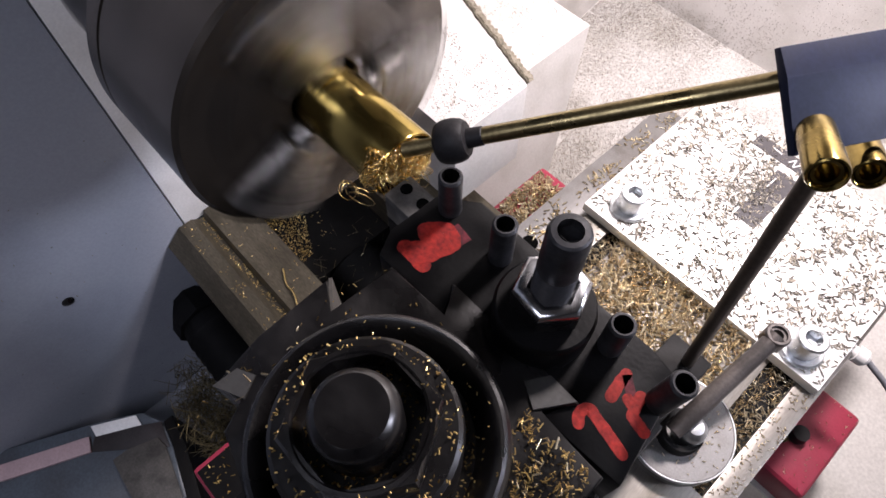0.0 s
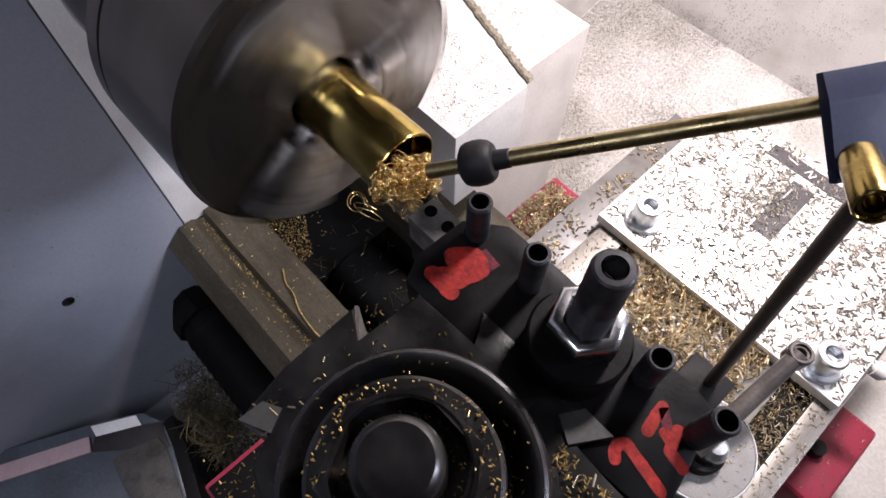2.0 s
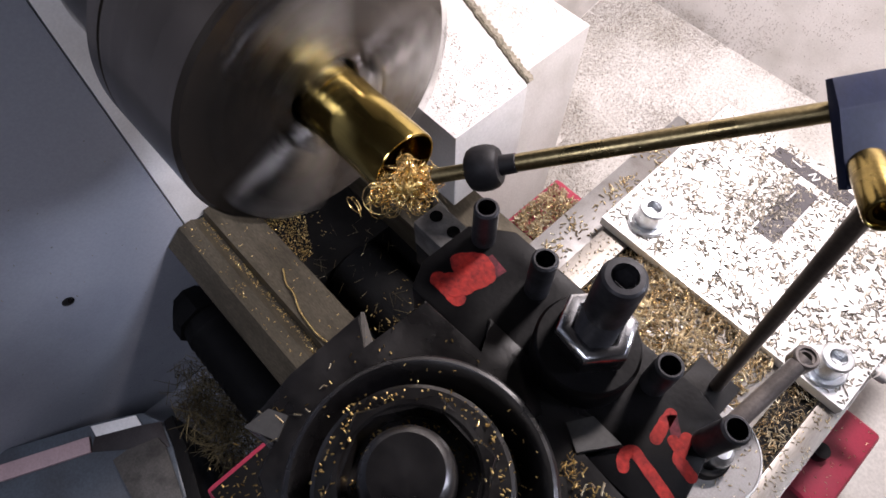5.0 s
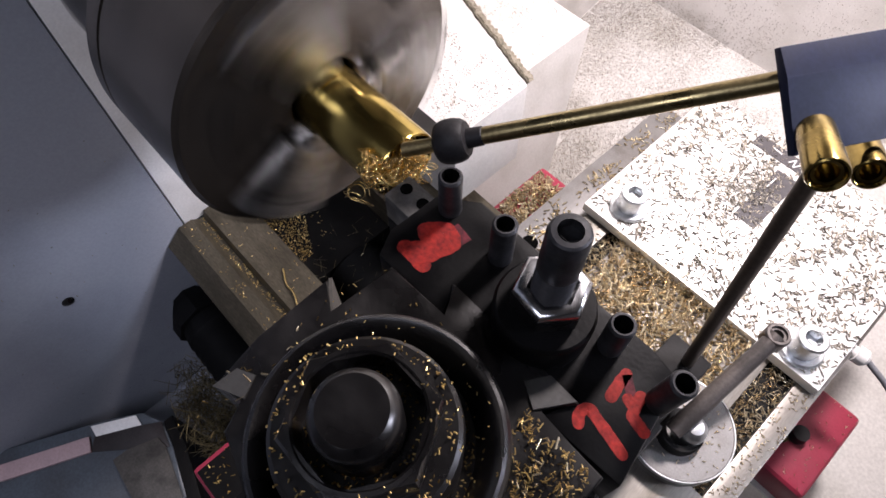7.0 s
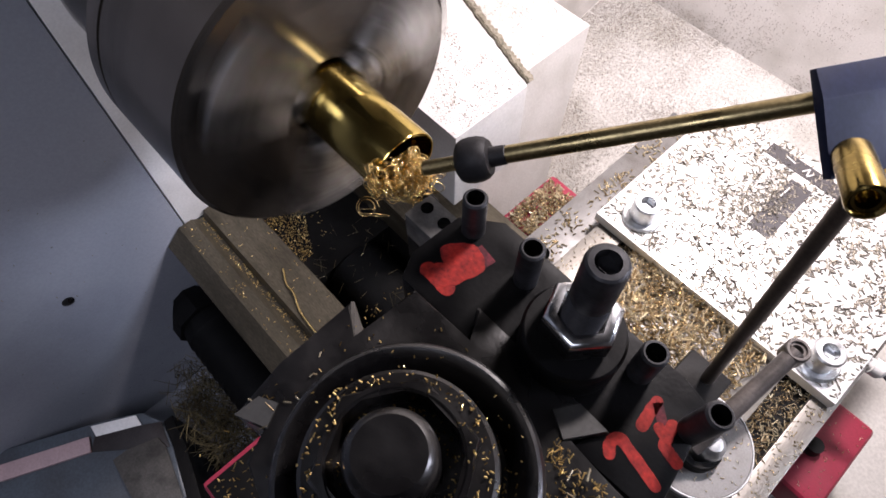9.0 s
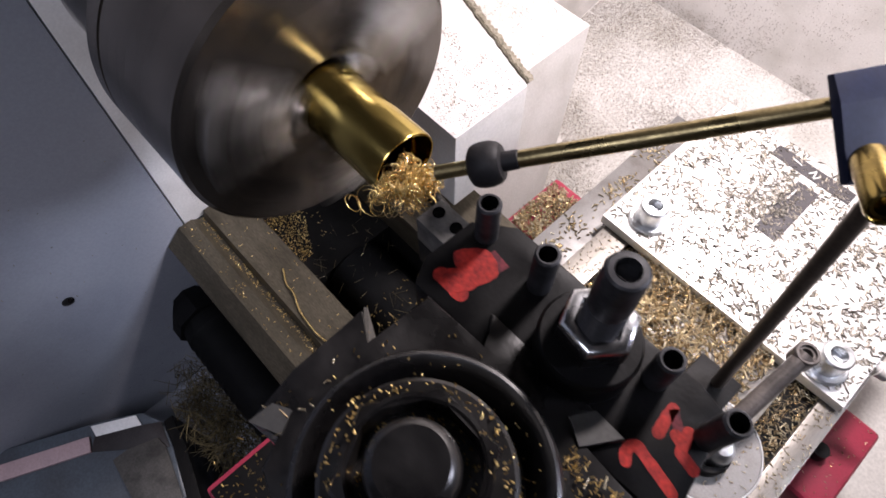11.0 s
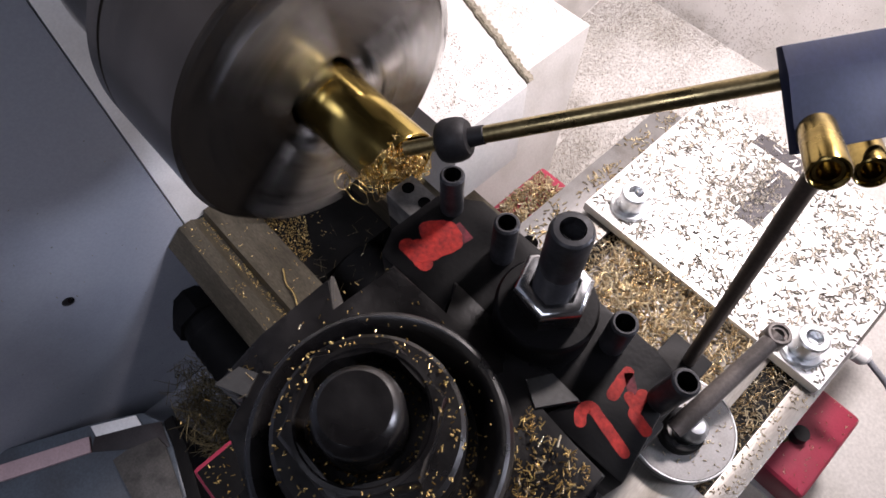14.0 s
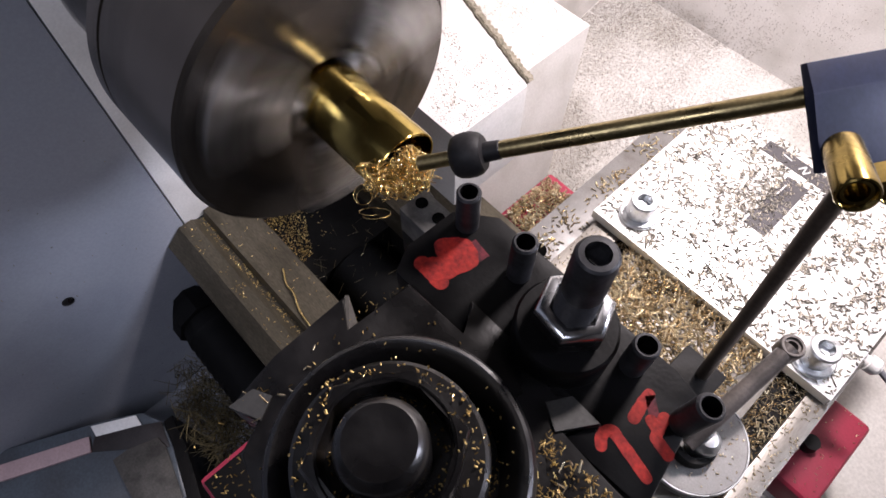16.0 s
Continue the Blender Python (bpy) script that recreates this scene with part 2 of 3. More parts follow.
# ---- headstock ----
def headstock():
    t = root("headstock", (WX, 0.0, 0.01), "white painted lathe headstock housing with a step at its foot", "headstock")
    part("housing", box(-0.20, 0.0, -0.0425, 0.16, -0.004, 0.28, 0.0006), WHITE, t, "grey-white painted end of the housing")
    # stepped foot behind the chuck
    part("foot", prism([(0.0005, 0.073), (0.119, 0.073), (0.119, 0.1235), (0.0005, 0.1585)], 0.031, 0.090, 0.0012), CASING, t, "white painted foot block with dusty top")
    # crumbling sealant along the seam: a lumpy bead and a dusty smear beside it
    bead, smear = bmesh.new(), bmesh.new()
    for bm, cross in ((bead, ((-0.0007, 0.0), (-0.0003, 0.0009), (0.0005, 0.0010), (0.0011, 0.0))), (smear, ((0.0008, 0.0), (0.0016, 0.0006), (0.0036, 0.0005), (0.0050, 0.0)))):
        rows = []
        for i in range(150):
            x = 0.1186 - i * 0.00079
            y = 0.1238 + (0.119 - x) * 0.295 + noise.noise(Vector((x * 160, 0, 5))) * 0.0009
            row = []
            for q, (dy, dz) in enumerate(cross):
                v = noise.noise(Vector((x * 420, q * 7.0, 2))) + 0.2 * noise.noise(Vector((x * 1300, q * 5.0, 8)))
                row.append(bm.verts.new((x, y + dy * (1 + 0.35 * v) + 0.0004 * v, 0.0901 + dz * (1 + 0.8 * v))))
            rows.append(row)
        for r0, r1 in zip(rows, rows[1:]):
            for q in range(3):
                bm.faces.new((r0[q], r0[q + 1], r1[q + 1], r1[q]))
    part("sealant_bead", bead, SEAL, t, "lumpy olive sealant bead")
    part("sealant_smear", smear, SMEAR, t, "dusty smeared sealant")
    b = box(0.0005, 0.0748, 0.100, 0.2425, -0.155, 0.030, 0.0015)
    for v in b.verts:
        if v.co.y > 0.2:
            v.co.y -= (0.030 - v.co.z) * 0.40
        if v.co.x > 0.05:
            v.co.x += (0.030 - v.co.z) * 0.20
    part("rear_casing", b, CASING, t, "white rear casing block, tapered towards the tray")
    return t


headstock()


# ---- bed ----
def bed():
    t = root("lathe_bed", (WX, 0, 0.01), "oiled ground steel lathe bed with two ways", "lathe bed")
    way = [(-0.0585, -0.03), (-0.0585, -0.010), (-0.0470, 0.0), (-0.0382, 0.0), (-0.0338, -0.004), (-0.0312, -0.004), (-0.0290, 0.001), (-0.0064, 0.001), (-0.0056, 0.0002), (-0.0056, -0.03)]
    m = Matrix(((0, 0, 1, 0), (1, 0, 0, 0), (0, 1, 0, 0), (0, 0, 0, 1)))
    part("front_way", prism(way, 0.001, 0.75, 0.0, m), BEDSTEEL, t, "front way with a vee groove full of chips")
    part("rear_way", prism([(0.058, -0.03), (0.058, 0.0), (0.105, 0.0), (0.105, -0.03)], 0.001, 0.318, 0.0005, m), BEDSTEEL, t, "flat rear way")
    part("front_web", box(0.0005, 0.75, -0.0525, -0.006, -0.155, -0.0305), CAST, t, "dark cast iron front web")
    part("rear_web", box(0.0005, 0.316, 0.0585, 0.1045, -0.155, -0.0305), CAST, t, "dark cast iron rear web")
    part("rib", box(0.0005, 0.072, -0.0055, 0.058, -0.155, -0.0305), CAST, t, "cast cross rib at the headstock")
    part("screw_guard", lathe([(0, 0), (0.020, 0), (0.0215, 0.002), (0.0215, 0.23), (0, 0.23)], 40, Matrix.Translation((0.073, 0.026, -0.045)) @ XDIR), BELLOWS, t, "black tube over the lead screw")
    return t


bed()


# ---- chuck and workpiece: they spin ----
SPIN, RIDE, SLIDE = [], [], []


def chuck():
    t = root("lathe_chuck", (FACE, AY, AZ), "spinning steel three-jaw lathe chuck", "chuck")
    r = 0.0533
    part("body", lathe([(0.0132, -0.100), (0.044, -0.100), (0.044, -0.0530), (r - 0.002, -0.0525), (r, -0.0505), (r, -0.0440), (r - 0.0006, -0.0438), (r - 0.0006, -0.0426), (r, -0.0424), (r, -0.0015), (r - 0.0015, 0), (0.0140, 0), (0.0134, -0.0008), (0.0132, -0.03)], 96, XDIR), CHUCK, t, "dark polished chuck body")
    for k in range(3):
        a = 120 * k + 15
        m = pose(0, 0, 0, a, 0, 0)
        j = box(-0.006, 0.0066, -0.0080, 0.0080, 0.0185, 0.047, 0.0010)
        j = box(-0.016, 0.0062, -0.0042, 0.0042, 0.0119, 0.0200, 0.0008, j)
        j.transform(m)
        part("jaw", j, BRIGHT, t, "stepped bright steel jaw")
        # the slot's shade is a thin dark strip on the face, no recess
        part("jaw_slot", join(None, box(0.0003, 0.0009, -0.0100, 0.0100, 0.0160, 0.0535), m), CAST, t, "dark strip for the shaded jaw guide slot")
    for k in range(3):
        a = 120 * k + 75
        part("bolt", lathe([(0.0042, 0.0002), (0.0042, 0.0012), (0.0025, 0.0012), (0.0023, -0.002), (0, -0.002)], 20, pose(0, 0, 0, a, 0, 0) @ Matrix.Translation((0, 0, 0.039)) @ XDIR), CAST, t)
    SPIN.append(t)
    w = root("brass_tube", (FACE, AY, AZ), "turned brass tube clamped in the chuck, its mouth being bored", "workpiece")
    e = 0.0218 - FACE
    part("tube", lathe([(0.0110, -0.02), (0.0118, -0.02), (0.0118, e - 0.0004), (0.0116, e), (0.0111, e), (0.0110, -0.02)], 72, XDIR), BRASS, w, "turned outer wall")
    part("bored_liner", lathe([(0.0109, -0.018), (0.0109, e - 0.0004), (0.0107, e - 0.0002), (0.0106, e - 0.016), (0.0102, e - 0.0165), (0.0102, -0.018)], 64, XDIR), BRASS, w, "freshly bored bright inner wall")
    SPIN.append(w)


chuck()


# ---- saddle and cross slide: they travel along the bed ----
def saddle():
    t = root("saddle", (0.08, 0.02, 0.0), "lathe saddle with red painted wings astride the bed", "saddle")
    o = Vector((-0.08, -0.02, 0))

    def add(name, bm, m, label=""):
        bm.transform(Matrix.Translation(o))
        return part(name, bm, m, t, label)
    add("front_apron", box(-0.0130, 0.188, -0.0770, -0.0595, -0.05, -0.004, 0.002), CAST, "dark cast apron")
    add("rear_wing", box(-0.024, 0.180, 0.1065, 0.157, -0.05, 0.0, 0.003), RED, "red enamelled rear wing")
    add("front_wing", box(-0.0155, 0.188, -0.119, -0.0775, -0.05, 0.0, 0.003), RED, "red enamelled front wing")
    add("wing_pad", box(-0.0122, 0.187, -0.117, -0.0800, 0.0002, 0.0012, 0.0004), CAST, "thin black pad on the wing")
    add("carriage", box(0.0068, 0.1755, -0.0580, 0.150, 0.0115, 0.0205, 0.001), STEEL, "grey steel carriage")
    add("gib_rail", box(0.0058, 0.0295, -0.0580, 0.235, 0.0207, 0.0250, 0.0006), GREYSTEEL, "ground steel rail")
    add("oil_hole", lathe([(0.0050, 0.0), (0.0050, 0.0003), (0.0044, 0.0003), (0.0042, 0.0001), (0, 0.0001)], 24, Matrix.Translation((0.0185, 0.0945, 0.0251))), DARK, "flat black disc for the shade in an oil hole")
    add("wiper_box", box(0.1805, 0.2145, 0.1135, 0.178, -0.055, -0.030, 0.004, seg=3), RED, "red end box")
    add("base_strip", box(0.1805, 0.2175, 0.1120, 0.1795, -0.0580, -0.0552, 0.0004), PLATE, "pale metal strip under the box")
    add("button", lathe([(0, 0), (0.0026, 0), (0.0026, 0.0016), (0.0018, 0.0024), (0, 0.0026)], 16, Matrix.Translation((0.1885, 0.1345, -0.0298))), BRASS_OLD, "small brass button")
    add("knob", lathe([(0, 0), (0.0048, 0), (0.0052, 0.003), (0.0046, 0.008), (0, 0.0085)], 20, Matrix.Translation((0.193, 0.141, -0.031))), RUBBER, "dusty black rubber knob")
    SLIDE.append(t)
    return t


saddle()


def cross_slide():
    t = root("cross_slide", (0.10, 0.05, 0.0272), "grey steel cross slide with slots full of chips", "cross slide")
    o = Matrix.Translation((-0.10, -0.05, -0.0272))
    b = box(0.0305, 0.1766, -0.13, 0.245, 0.0272, 0.0300)
    part("base", join(None, b, o), CAST, t)
    for x0, x1 in ((0.0305, 0.0465), (0.0555, 0.1505), (0.1655, 0.1766)):
        part("land", join(None, box(x0, x1, -0.13, 0.245, 0.0301, 0.0342, 0.0005), o), STEEL, t)
    RIDE.append(t)
    p = root("cover_plate", (0.10, 0.19, 0.0344), "pale aluminium plate strewn with brass chips", "plate")
    b = box(0.0265, 0.1738, 0.128, 0.2495, 0.0344, 0.0412, 0.0007)
    part("plate", join(None, b, Matrix.Translation((-0.10, -0.19, -0.0344))), PLATE, p)
    RIDE.append(p)
    for (x, y) in ((0.0455, 0.1442), (0.1560, 0.1402)):
        s = root("cap_screw", (x, y, 0.0413), "zinc plated socket head screw on a washer", "screw", "screws in the plate")
        part("washer", lathe([(0.0045, 0), (0.0110, 0), (0.0110, 0.0020), (0.0102, 0.0027), (0.0045, 0.0027)], 32), ZINC, s)
        r = 0.0076
        h = lathe([(0, 0.0028), (r, 0.0028), (r, 0.0135), (r - 0.0008, 0.0143), (0.0041, 0.0143)], 40)
        c = part("head", h, ZINC, s)
        part("socket", socket_hole(None, 0.0041, 0.0143, 0.005), ZINC, c)
        RIDE.append(s)
    l = root("label_strip", (0.09, 0.22, 0.0414), "dark grey label film with pale marks, stuck on the plate", "label")
    o = Matrix.Translation((-0.09, -0.22, -0.0414))
    part("film", join(None, box(0.0665, 0.1160, 0.2335, 0.2430, 0.0414, 0.0417), o), LABEL, l, smooth=False)
    part("film", join(None, box(0.0880, 0.1015, 0.183, 0.2275, 0.0414, 0.0417), o), LABEL, l, smooth=False)
    for (x0, y0), (x1, y1) in (((0.0770, 0.2395), (0.0838, 0.2385)), ((0.0895, 0.2362), (0.0920, 0.2408)), ((0.0920, 0.2408), (0.0930, 0.2345)), ((0.0930, 0.2345), (0.0955, 0.2390)), ((0.0905, 0.2120), (0.0908, 0.2210))):
        n = Vector((y0 - y1, x1 - x0, 0)).normalized() * 0.00038
        part("print", join(None, prism([(x0 + n.x, y0 + n.y), (x1 + n.x, y1 + n.y), (x1 - n.x, y1 - n.y), (x0 - n.x, y0 - n.y)], 0.0418, 0.0420), o), BAR, l, smooth=False)
    RIDE.append(l)


cross_slide()


def post_base():
    t = root("tool_post_block", (0.088, -0.05, 0.0344), "dark steel riser block under the tool post", "block")
    o = Matrix.Translation((-0.088, 0.05, -0.0344))
    part("block", join(None, box(0.056, 0.128, -0.100, 0.020, 0.0344, 0.140, 0.002), o), CAST, t)
    part("ledge", join(None, box(0.118, 0.166, -0.09, 0.042, 0.0344, 0.058, 0.001), o), STEEL, t, "grey steel ledge")
    RIDE.append(t)
    d = root("clamp_disc", (0.1372, 0.0552, 0.0344), "round grey steel clamp disc with a bright screw", "disc")
    part("disc", lathe([(0, 0), (0.0228, 0), (0.0228, 0.0306), (0.0221, 0.0316), (0, 0.0316)], 96), GREYSTEEL, d)
    part("rim", lathe([(0.0229, 0.0290), (0.0233, 0.0296), (0.0233, 0.0312), (0.0229, 0.0318), (0.0225, 0.0318), (0.0223, 0.0312)], 96), ZINC, d, "bright edge of the disc")
    m = Matrix.Translation((0.0033, -0.0007, 0.0317))
    part("seat_ring", lathe([(0.0060, 0), (0.0095, 0), (0.0095, 0.0050), (0.0088, 0.0056), (0.0064, 0.0056)], 32, Matrix.Translation((0.0008, -0.0032, 0.0317))), CAST, d, "black seat ring")
    part("screw", lathe([(0, 0), (0.0062, 0), (0.0062, 0.006), (0.0055, 0.010), (0.0035, 0.0125), (0, 0.0132)], 32, m), ZINC, d, "domed bright screw head")
    RIDE.append(d)
    h = root("clamp_lever", (0.1355, 0.050, 0.0790), "black steel clamping lever with a hollow end", "lever")
    q = Vector((0.1392, 0.1005, 0.0960)) - Vector((0.1355, 0.050, 0.0790))
    m = along((0, 0, 0), q)
    n = q.length
    b = lathe([(0, -0.004), (0.0036, -0.004), (0.0040, 0.002), (0.0037, n * 0.6), (0.0036, n), (0, n + 0.001)], 20, m)
    part("arm", b, LEVER, h)
    e = Matrix.Translation(q)
    part("eye", lathe([(0, -0.006), (0.0050, -0.006), (0.0052, 0.0015), (0.0046, 0.0024), (0.0036, 0.0024), (0.0034, 0.0012), (0.0024, 0.0012), (0.0022, -0.003), (0, -0.003)], 28, e), LEVER, h, "hollow round end")
    RIDE.append(h)


post_base()


# ---- tool post ----
PX, PY = 0.0872, -0.0562


def tool_post():
    t = root("tool_post", (PX, PY, 0.1405), "blackened steel quick-change tool post with dovetail faces, dusted with chips", "tool post")
    # plan of the body with a flared dovetail on each side
    side = [(-0.0351, 0.0351), (-0.0147, 0.0351), (-0.0211, 0.0434), (0.0211, 0.0434), (0.0147, 0.0351)]
    plan = []
    for k in range(3):
        a = radians(-90 * k)
        plan += [(x * math.cos(a) - y * math.sin(a), x * math.sin(a) + y * math.cos(a)) for x, y in side]
    plan += [(-0.0150, -0.0228), (-0.0290, -0.0195), (-0.0318, -0.0119), (-0.0393, -0.0156), (-0.0425, -0.0010), (-0.0434, 0.0211), (-0.0351, 0.0147)]
    part("body", prism(plan[::-1], 0.0, 0.0535, 0.0006), BLACK2, t)
    for tri in ([(0.0088, 0.0378), (0.0147, 0.0345), (0.0203, 0.0431), (0.0120, 0.0433)], [(-0.0393, -0.0156), (-0.0318, -0.0119), (-0.0347, -0.0068), (-0.0390, -0.0091)]):
        part("wedge", prism(tri, 0.0530, 0.0541, 0.0), WEDGE, t, "bare steel wedge", smooth=False)
    # lamplight on the dovetail flank, put in as a thin pale steel strip
    part("lit_flank", prism([(-0.0435, 0.0212), (-0.0350, 0.0148), (-0.0346, 0.0155), (-0.0429, 0.0219)], 0.020, 0.0533), STEEL, t, "thin bright strip for the lamplit dovetail flank", smooth=False)
    m = Matrix.Translation((-0.0005, 0.0022, 0))
    part("collar", lathe([(0, 0.0536), (0.0262, 0.0536), (0.0266, 0.062), (0.0265, 0.0688), (0.0261, 0.0706), (0.0254, 0.0718), (0.0246, 0.0722), (0.0238, 0.0718), (0.0226, 0.0700), (0.0205, 0.0660), (0.0196, 0.0640), (0, 0.0640)], 128, Matrix.Translation((-0.0007, 0.0036, 0))), BLACK2, t, "polished black collar ring")
    part("hub", lathe([(0, 0.0641), (0.0178, 0.0641), (0.0179, 0.0800), (0.0175, 0.0822), (0.0166, 0.0831), (0.0120, 0.0833), (0, 0.0833)], 96, m), BLACK2, t, "flat black hub ring")
    b = lathe([(0.0124, 0.0834), (0.0146, 0.0834), (0.0146, 0.0884), (0.0139, 0.0897), (0.0124, 0.0899), (0.0124, 0.0834)], 6, m)
    part("hex_nut", b, BLACK2, t, "large black hexagon nut")
    part("nut_lip", lathe([(0.0126, 0.0834), (0.0126, 0.0901), (0.0118, 0.0902), (0.0113, 0.0896), (0.0110, 0.0834)], 72, m), BLACK2, t, "round lip inside the nut")
    part("cap", lathe([(0.0079, 0.0834), (0.0079, 0.0930), (0.0078, 0.0940), (0.0074, 0.0953), (0.0067, 0.0964), (0.0060, 0.0969), (0, 0.0967)], 80, m @ Matrix.Translation((0.0001, -0.0006, 0))), BLACK2, t, "flat round cap")
    RIDE.append(t)


tool_post()

HX0, HX1, HY0, HY1, HZ = 0.0430, 0.1260, -0.0211, 0.0101, 0.193


def tool_holder():
    t = root("tool_holder", (0.084, -0.004, 0.150), "black tool holder with red painted marks and four clamping screws", "tool holder")
    o = Matrix.Translation((-0.084, 0.004, -0.150))
    plan = [(HX0, -0.0140), (HX0 + 0.0037, HY0), (PX - 0.0153, HY0), (PX - 0.0219, -0.0124), (PX + 0.0219, -0.0124), (PX + 0.0153, HY0), (HX1, HY0 + 0.0014), (0.1203, 0.0088), (0.1120, HY1), (0.0535, HY1), (HX0 + 0.0004, 0.0022)]
    part("body", join(None, prism(plan, 0.1735, HZ, 0.0009), o), BLACK, t)
    part("lower_jaw", join(None, prism(plan, 0.150, 0.160, 0.0006), o), BLACK, t)
    part("back", join(None, box(HX0 + 0.002, HX1 - 0.004, -0.0115, -0.0056, 0.160, 0.1735), o), BLACK, t)
    for x, y, h, lean in ((0.0491, 0.0022, 0.0150, 0), (0.0687, 0.0016, 0.0160, 0), (0.1037, 0.0036, 0.0130, 0), (0.1201, 0.0012, 0.0140, 4)):
        m = Matrix.Translation((x - 0.084, y + 0.004, HZ - 0.150)) @ pose(0, 0, 0, -lean, lean)
        r = 0.0032
        b = lathe([(0, -0.004), (r, -0.004), (r, h - 0.0006), (r - 0.0005, h), (0.0023, h)], 28, m)
        c = part("clamp_screw", b, GUN, t, "black hollow socket screw")
        part("socket", socket_hole(None, 0.0023, h, 0.005, m), BLACK, c)
    m = Matrix.Translation((0.0880 - 0.084, 0.0, HZ - 0.150))
    part("flange", lathe([(0, 0.0), (0.0123, 0.0), (0.0123, 0.0086), (0.0121, 0.0093), (0.0115, 0.0100), (0, 0.0100)], 64, m), BLACK, t, "round black flange")
    q = m @ Matrix.Translation((-0.0003, 0.0010, 0)) @ pose(0, 0, 0, 0, 0, 52)
    # the nut is near-black below and bright zinc at its top
    part("nut_flank", lathe([(0, 0.0101), (0.0086, 0.0101), (0.0091, 0.0108), (0.0091, 0.0158), (0, 0.0159)], 6, q), BLACK2, t, "near-black flanks of the nut")
    part("nut", lathe([(0.0050, 0.0160), (0.0091, 0.0160), (0.0091, 0.0172), (0.0086, 0.0180), (0.0078, 0.0184), (0.0060, 0.0184), (0.0050, 0.0172)], 6, q), NUT, t, "bright zinc hexagon nut")
    ridge = [(0, 0.010)] + [(0.0046 - 0.0004 * (i % 2), 0.0150 + i * 0.0005) for i in range(26)]
    b = lathe(ridge + [(0.0046, 0.0285), (0.0045, 0.0415), (0.0042, 0.0424), (0.0037, 0.0428), (0.0026, 0.0429)], 40, m)
    c = part("stud", b, GUN, t, "tall black threaded stud with a hexagon socket")
    part("socket", socket_hole(None, 0.0026, 0.0429, 0.0022, m), GUN, c)
    RIDE.append(t)
    k = root("boring_tool", (0.045, 0.0, 0.1605), "dark steel tool block with two screw holes and a boring bar", "cutting tool")
    o = Matrix.Translation((-0.045, 0.0, -0.1605))
    part("shank", join(None, box(0.0287, 0.100, -0.0050, 0.0050, 0.1605, 0.1732, 0.0005), o), CAST, k)
    b = box(0.0287, 0.0420, -0.0050, 0.0050, 0.1733, 0.185, 0.0005)
    part("clamp", join(None, b, o), TOOLSTEEL, k, "grey clamp block")
    # the two screw holes are flat discs with their inner shade painted black
    for x in (0.0318, 0.0389):
        part("hole", lathe([(0, 0.0001), (0.0017, 0.0001), (0.0019, 0.0002), (0.0019, 0.0)], 24, o @ Matrix.Translation((x, 0.0010, 0.1851))), DARK, k, "flat black disc for the shade in a screw hole")
    part("bar", lathe([(0, 0), (0.0022, 0), (0.0022, 0.020), (0, 0.021)], 24, o @ along((0.029, 0.006, 0.1775), (0.010, 0.008, 0.1790))), CAST, k, "slim boring bar")
    RIDE.append(k)


tool_holder()


def painted_mark(name, strokes, width, label, faint=None):
    """Flat strokes of paint on the top of the tool holder."""
    t = root(name, (0.084, -0.004, HZ), label, "painted mark", "painted marks on the holder")
    for k, path in enumerate(strokes):
        pts = [Vector((x, y, 0)) for x, y in path]
        fine = []
        for a, c in zip(pts, pts[1:]):
            fine += [a.lerp(c, f / 8) for f in range(8)]
        fine.append(pts[-1])
        for _ in range(3):
            fine = [fine[0]] + [(a + b * 2 + c) / 4 for a, b, c in zip(fine, fine[1:], fine[2:])] + [fine[-1]]
        d0, d1 = (fine[0] - fine[1]).normalized() * width / 2, (fine[-1] - fine[-2]).normalized() * width / 2
        caps = (1.0, 0.97, 0.87, 0.71, 0.45)
        line = [(fine[0] + d0 * f, math.sqrt(max(0.02, 1 - f * f))) for f in caps] + [(p, 1.0) for p in fine] + [(fine[-1] + d1 * f, math.sqrt(max(0.02, 1 - f * f))) for f in caps[::-1]]
        b = bmesh.new()
        rows = []
        for q, (p, g) in enumerate(line):
            d = (line[min(q + 1, len(line) - 1)][0] - line[max(q - 1, 0)][0]).normalized()
            n = d.cross(Vector((0, 0, 1))) * width / 2 * g * (1 + 0.10 * noise.noise(Vector((q * 0.35, k * 3.0, width * 900))))
            o = p + Vector((-0.084, 0.004, 0))
            z = 0.00005 + k * 0.000006
            rows.append([b.verts.new(v) for v in (o + n + Vector((0, 0, z)), o - n + Vector((0, 0, z)), o - n * 1.02, o + n * 1.02)])
        for r0, r1 in zip(rows, rows[1:]):
            for q in range(4):
                b.faces.new((r0[q], r0[(q + 1) % 4], r1[(q + 1) % 4], r1[q]))
        b.faces.new(rows[0])
        b.faces.new(rows[-1][::-1])
        part("stroke", b, MARKER, t, smooth=False)
    if faint:
        (x0, y0), (x1, y1) = faint
        n = Vector((x1 - x0, y1 - y0, 0)).normalized().cross(Vector((0, 0, 1))) * width * 0.42
        e = [(x0 + n.x, y0 + n.y), (x1 + n.x, y1 + n.y), (x1 - n.x, y1 - n.y), (x0 - n.x, y0 - n.y)]
        part("thin_paint", prism(e, 0.00002, 0.00005, 0, Matrix.Translation((-0.084, 0.004, 0))), FAINT, t, "thin worn streak of paint", smooth=False)
    RIDE.append(t)


D1 = [(0.1093, -0.0134), (0.1101, -0.0116), (0.1138, -0.0124), (0.1180, -0.0133), (0.1218, -0.0142)]
D1B = [(0.1108, -0.0161), (0.1096, -0.0148), (0.1094, -0.0132)]
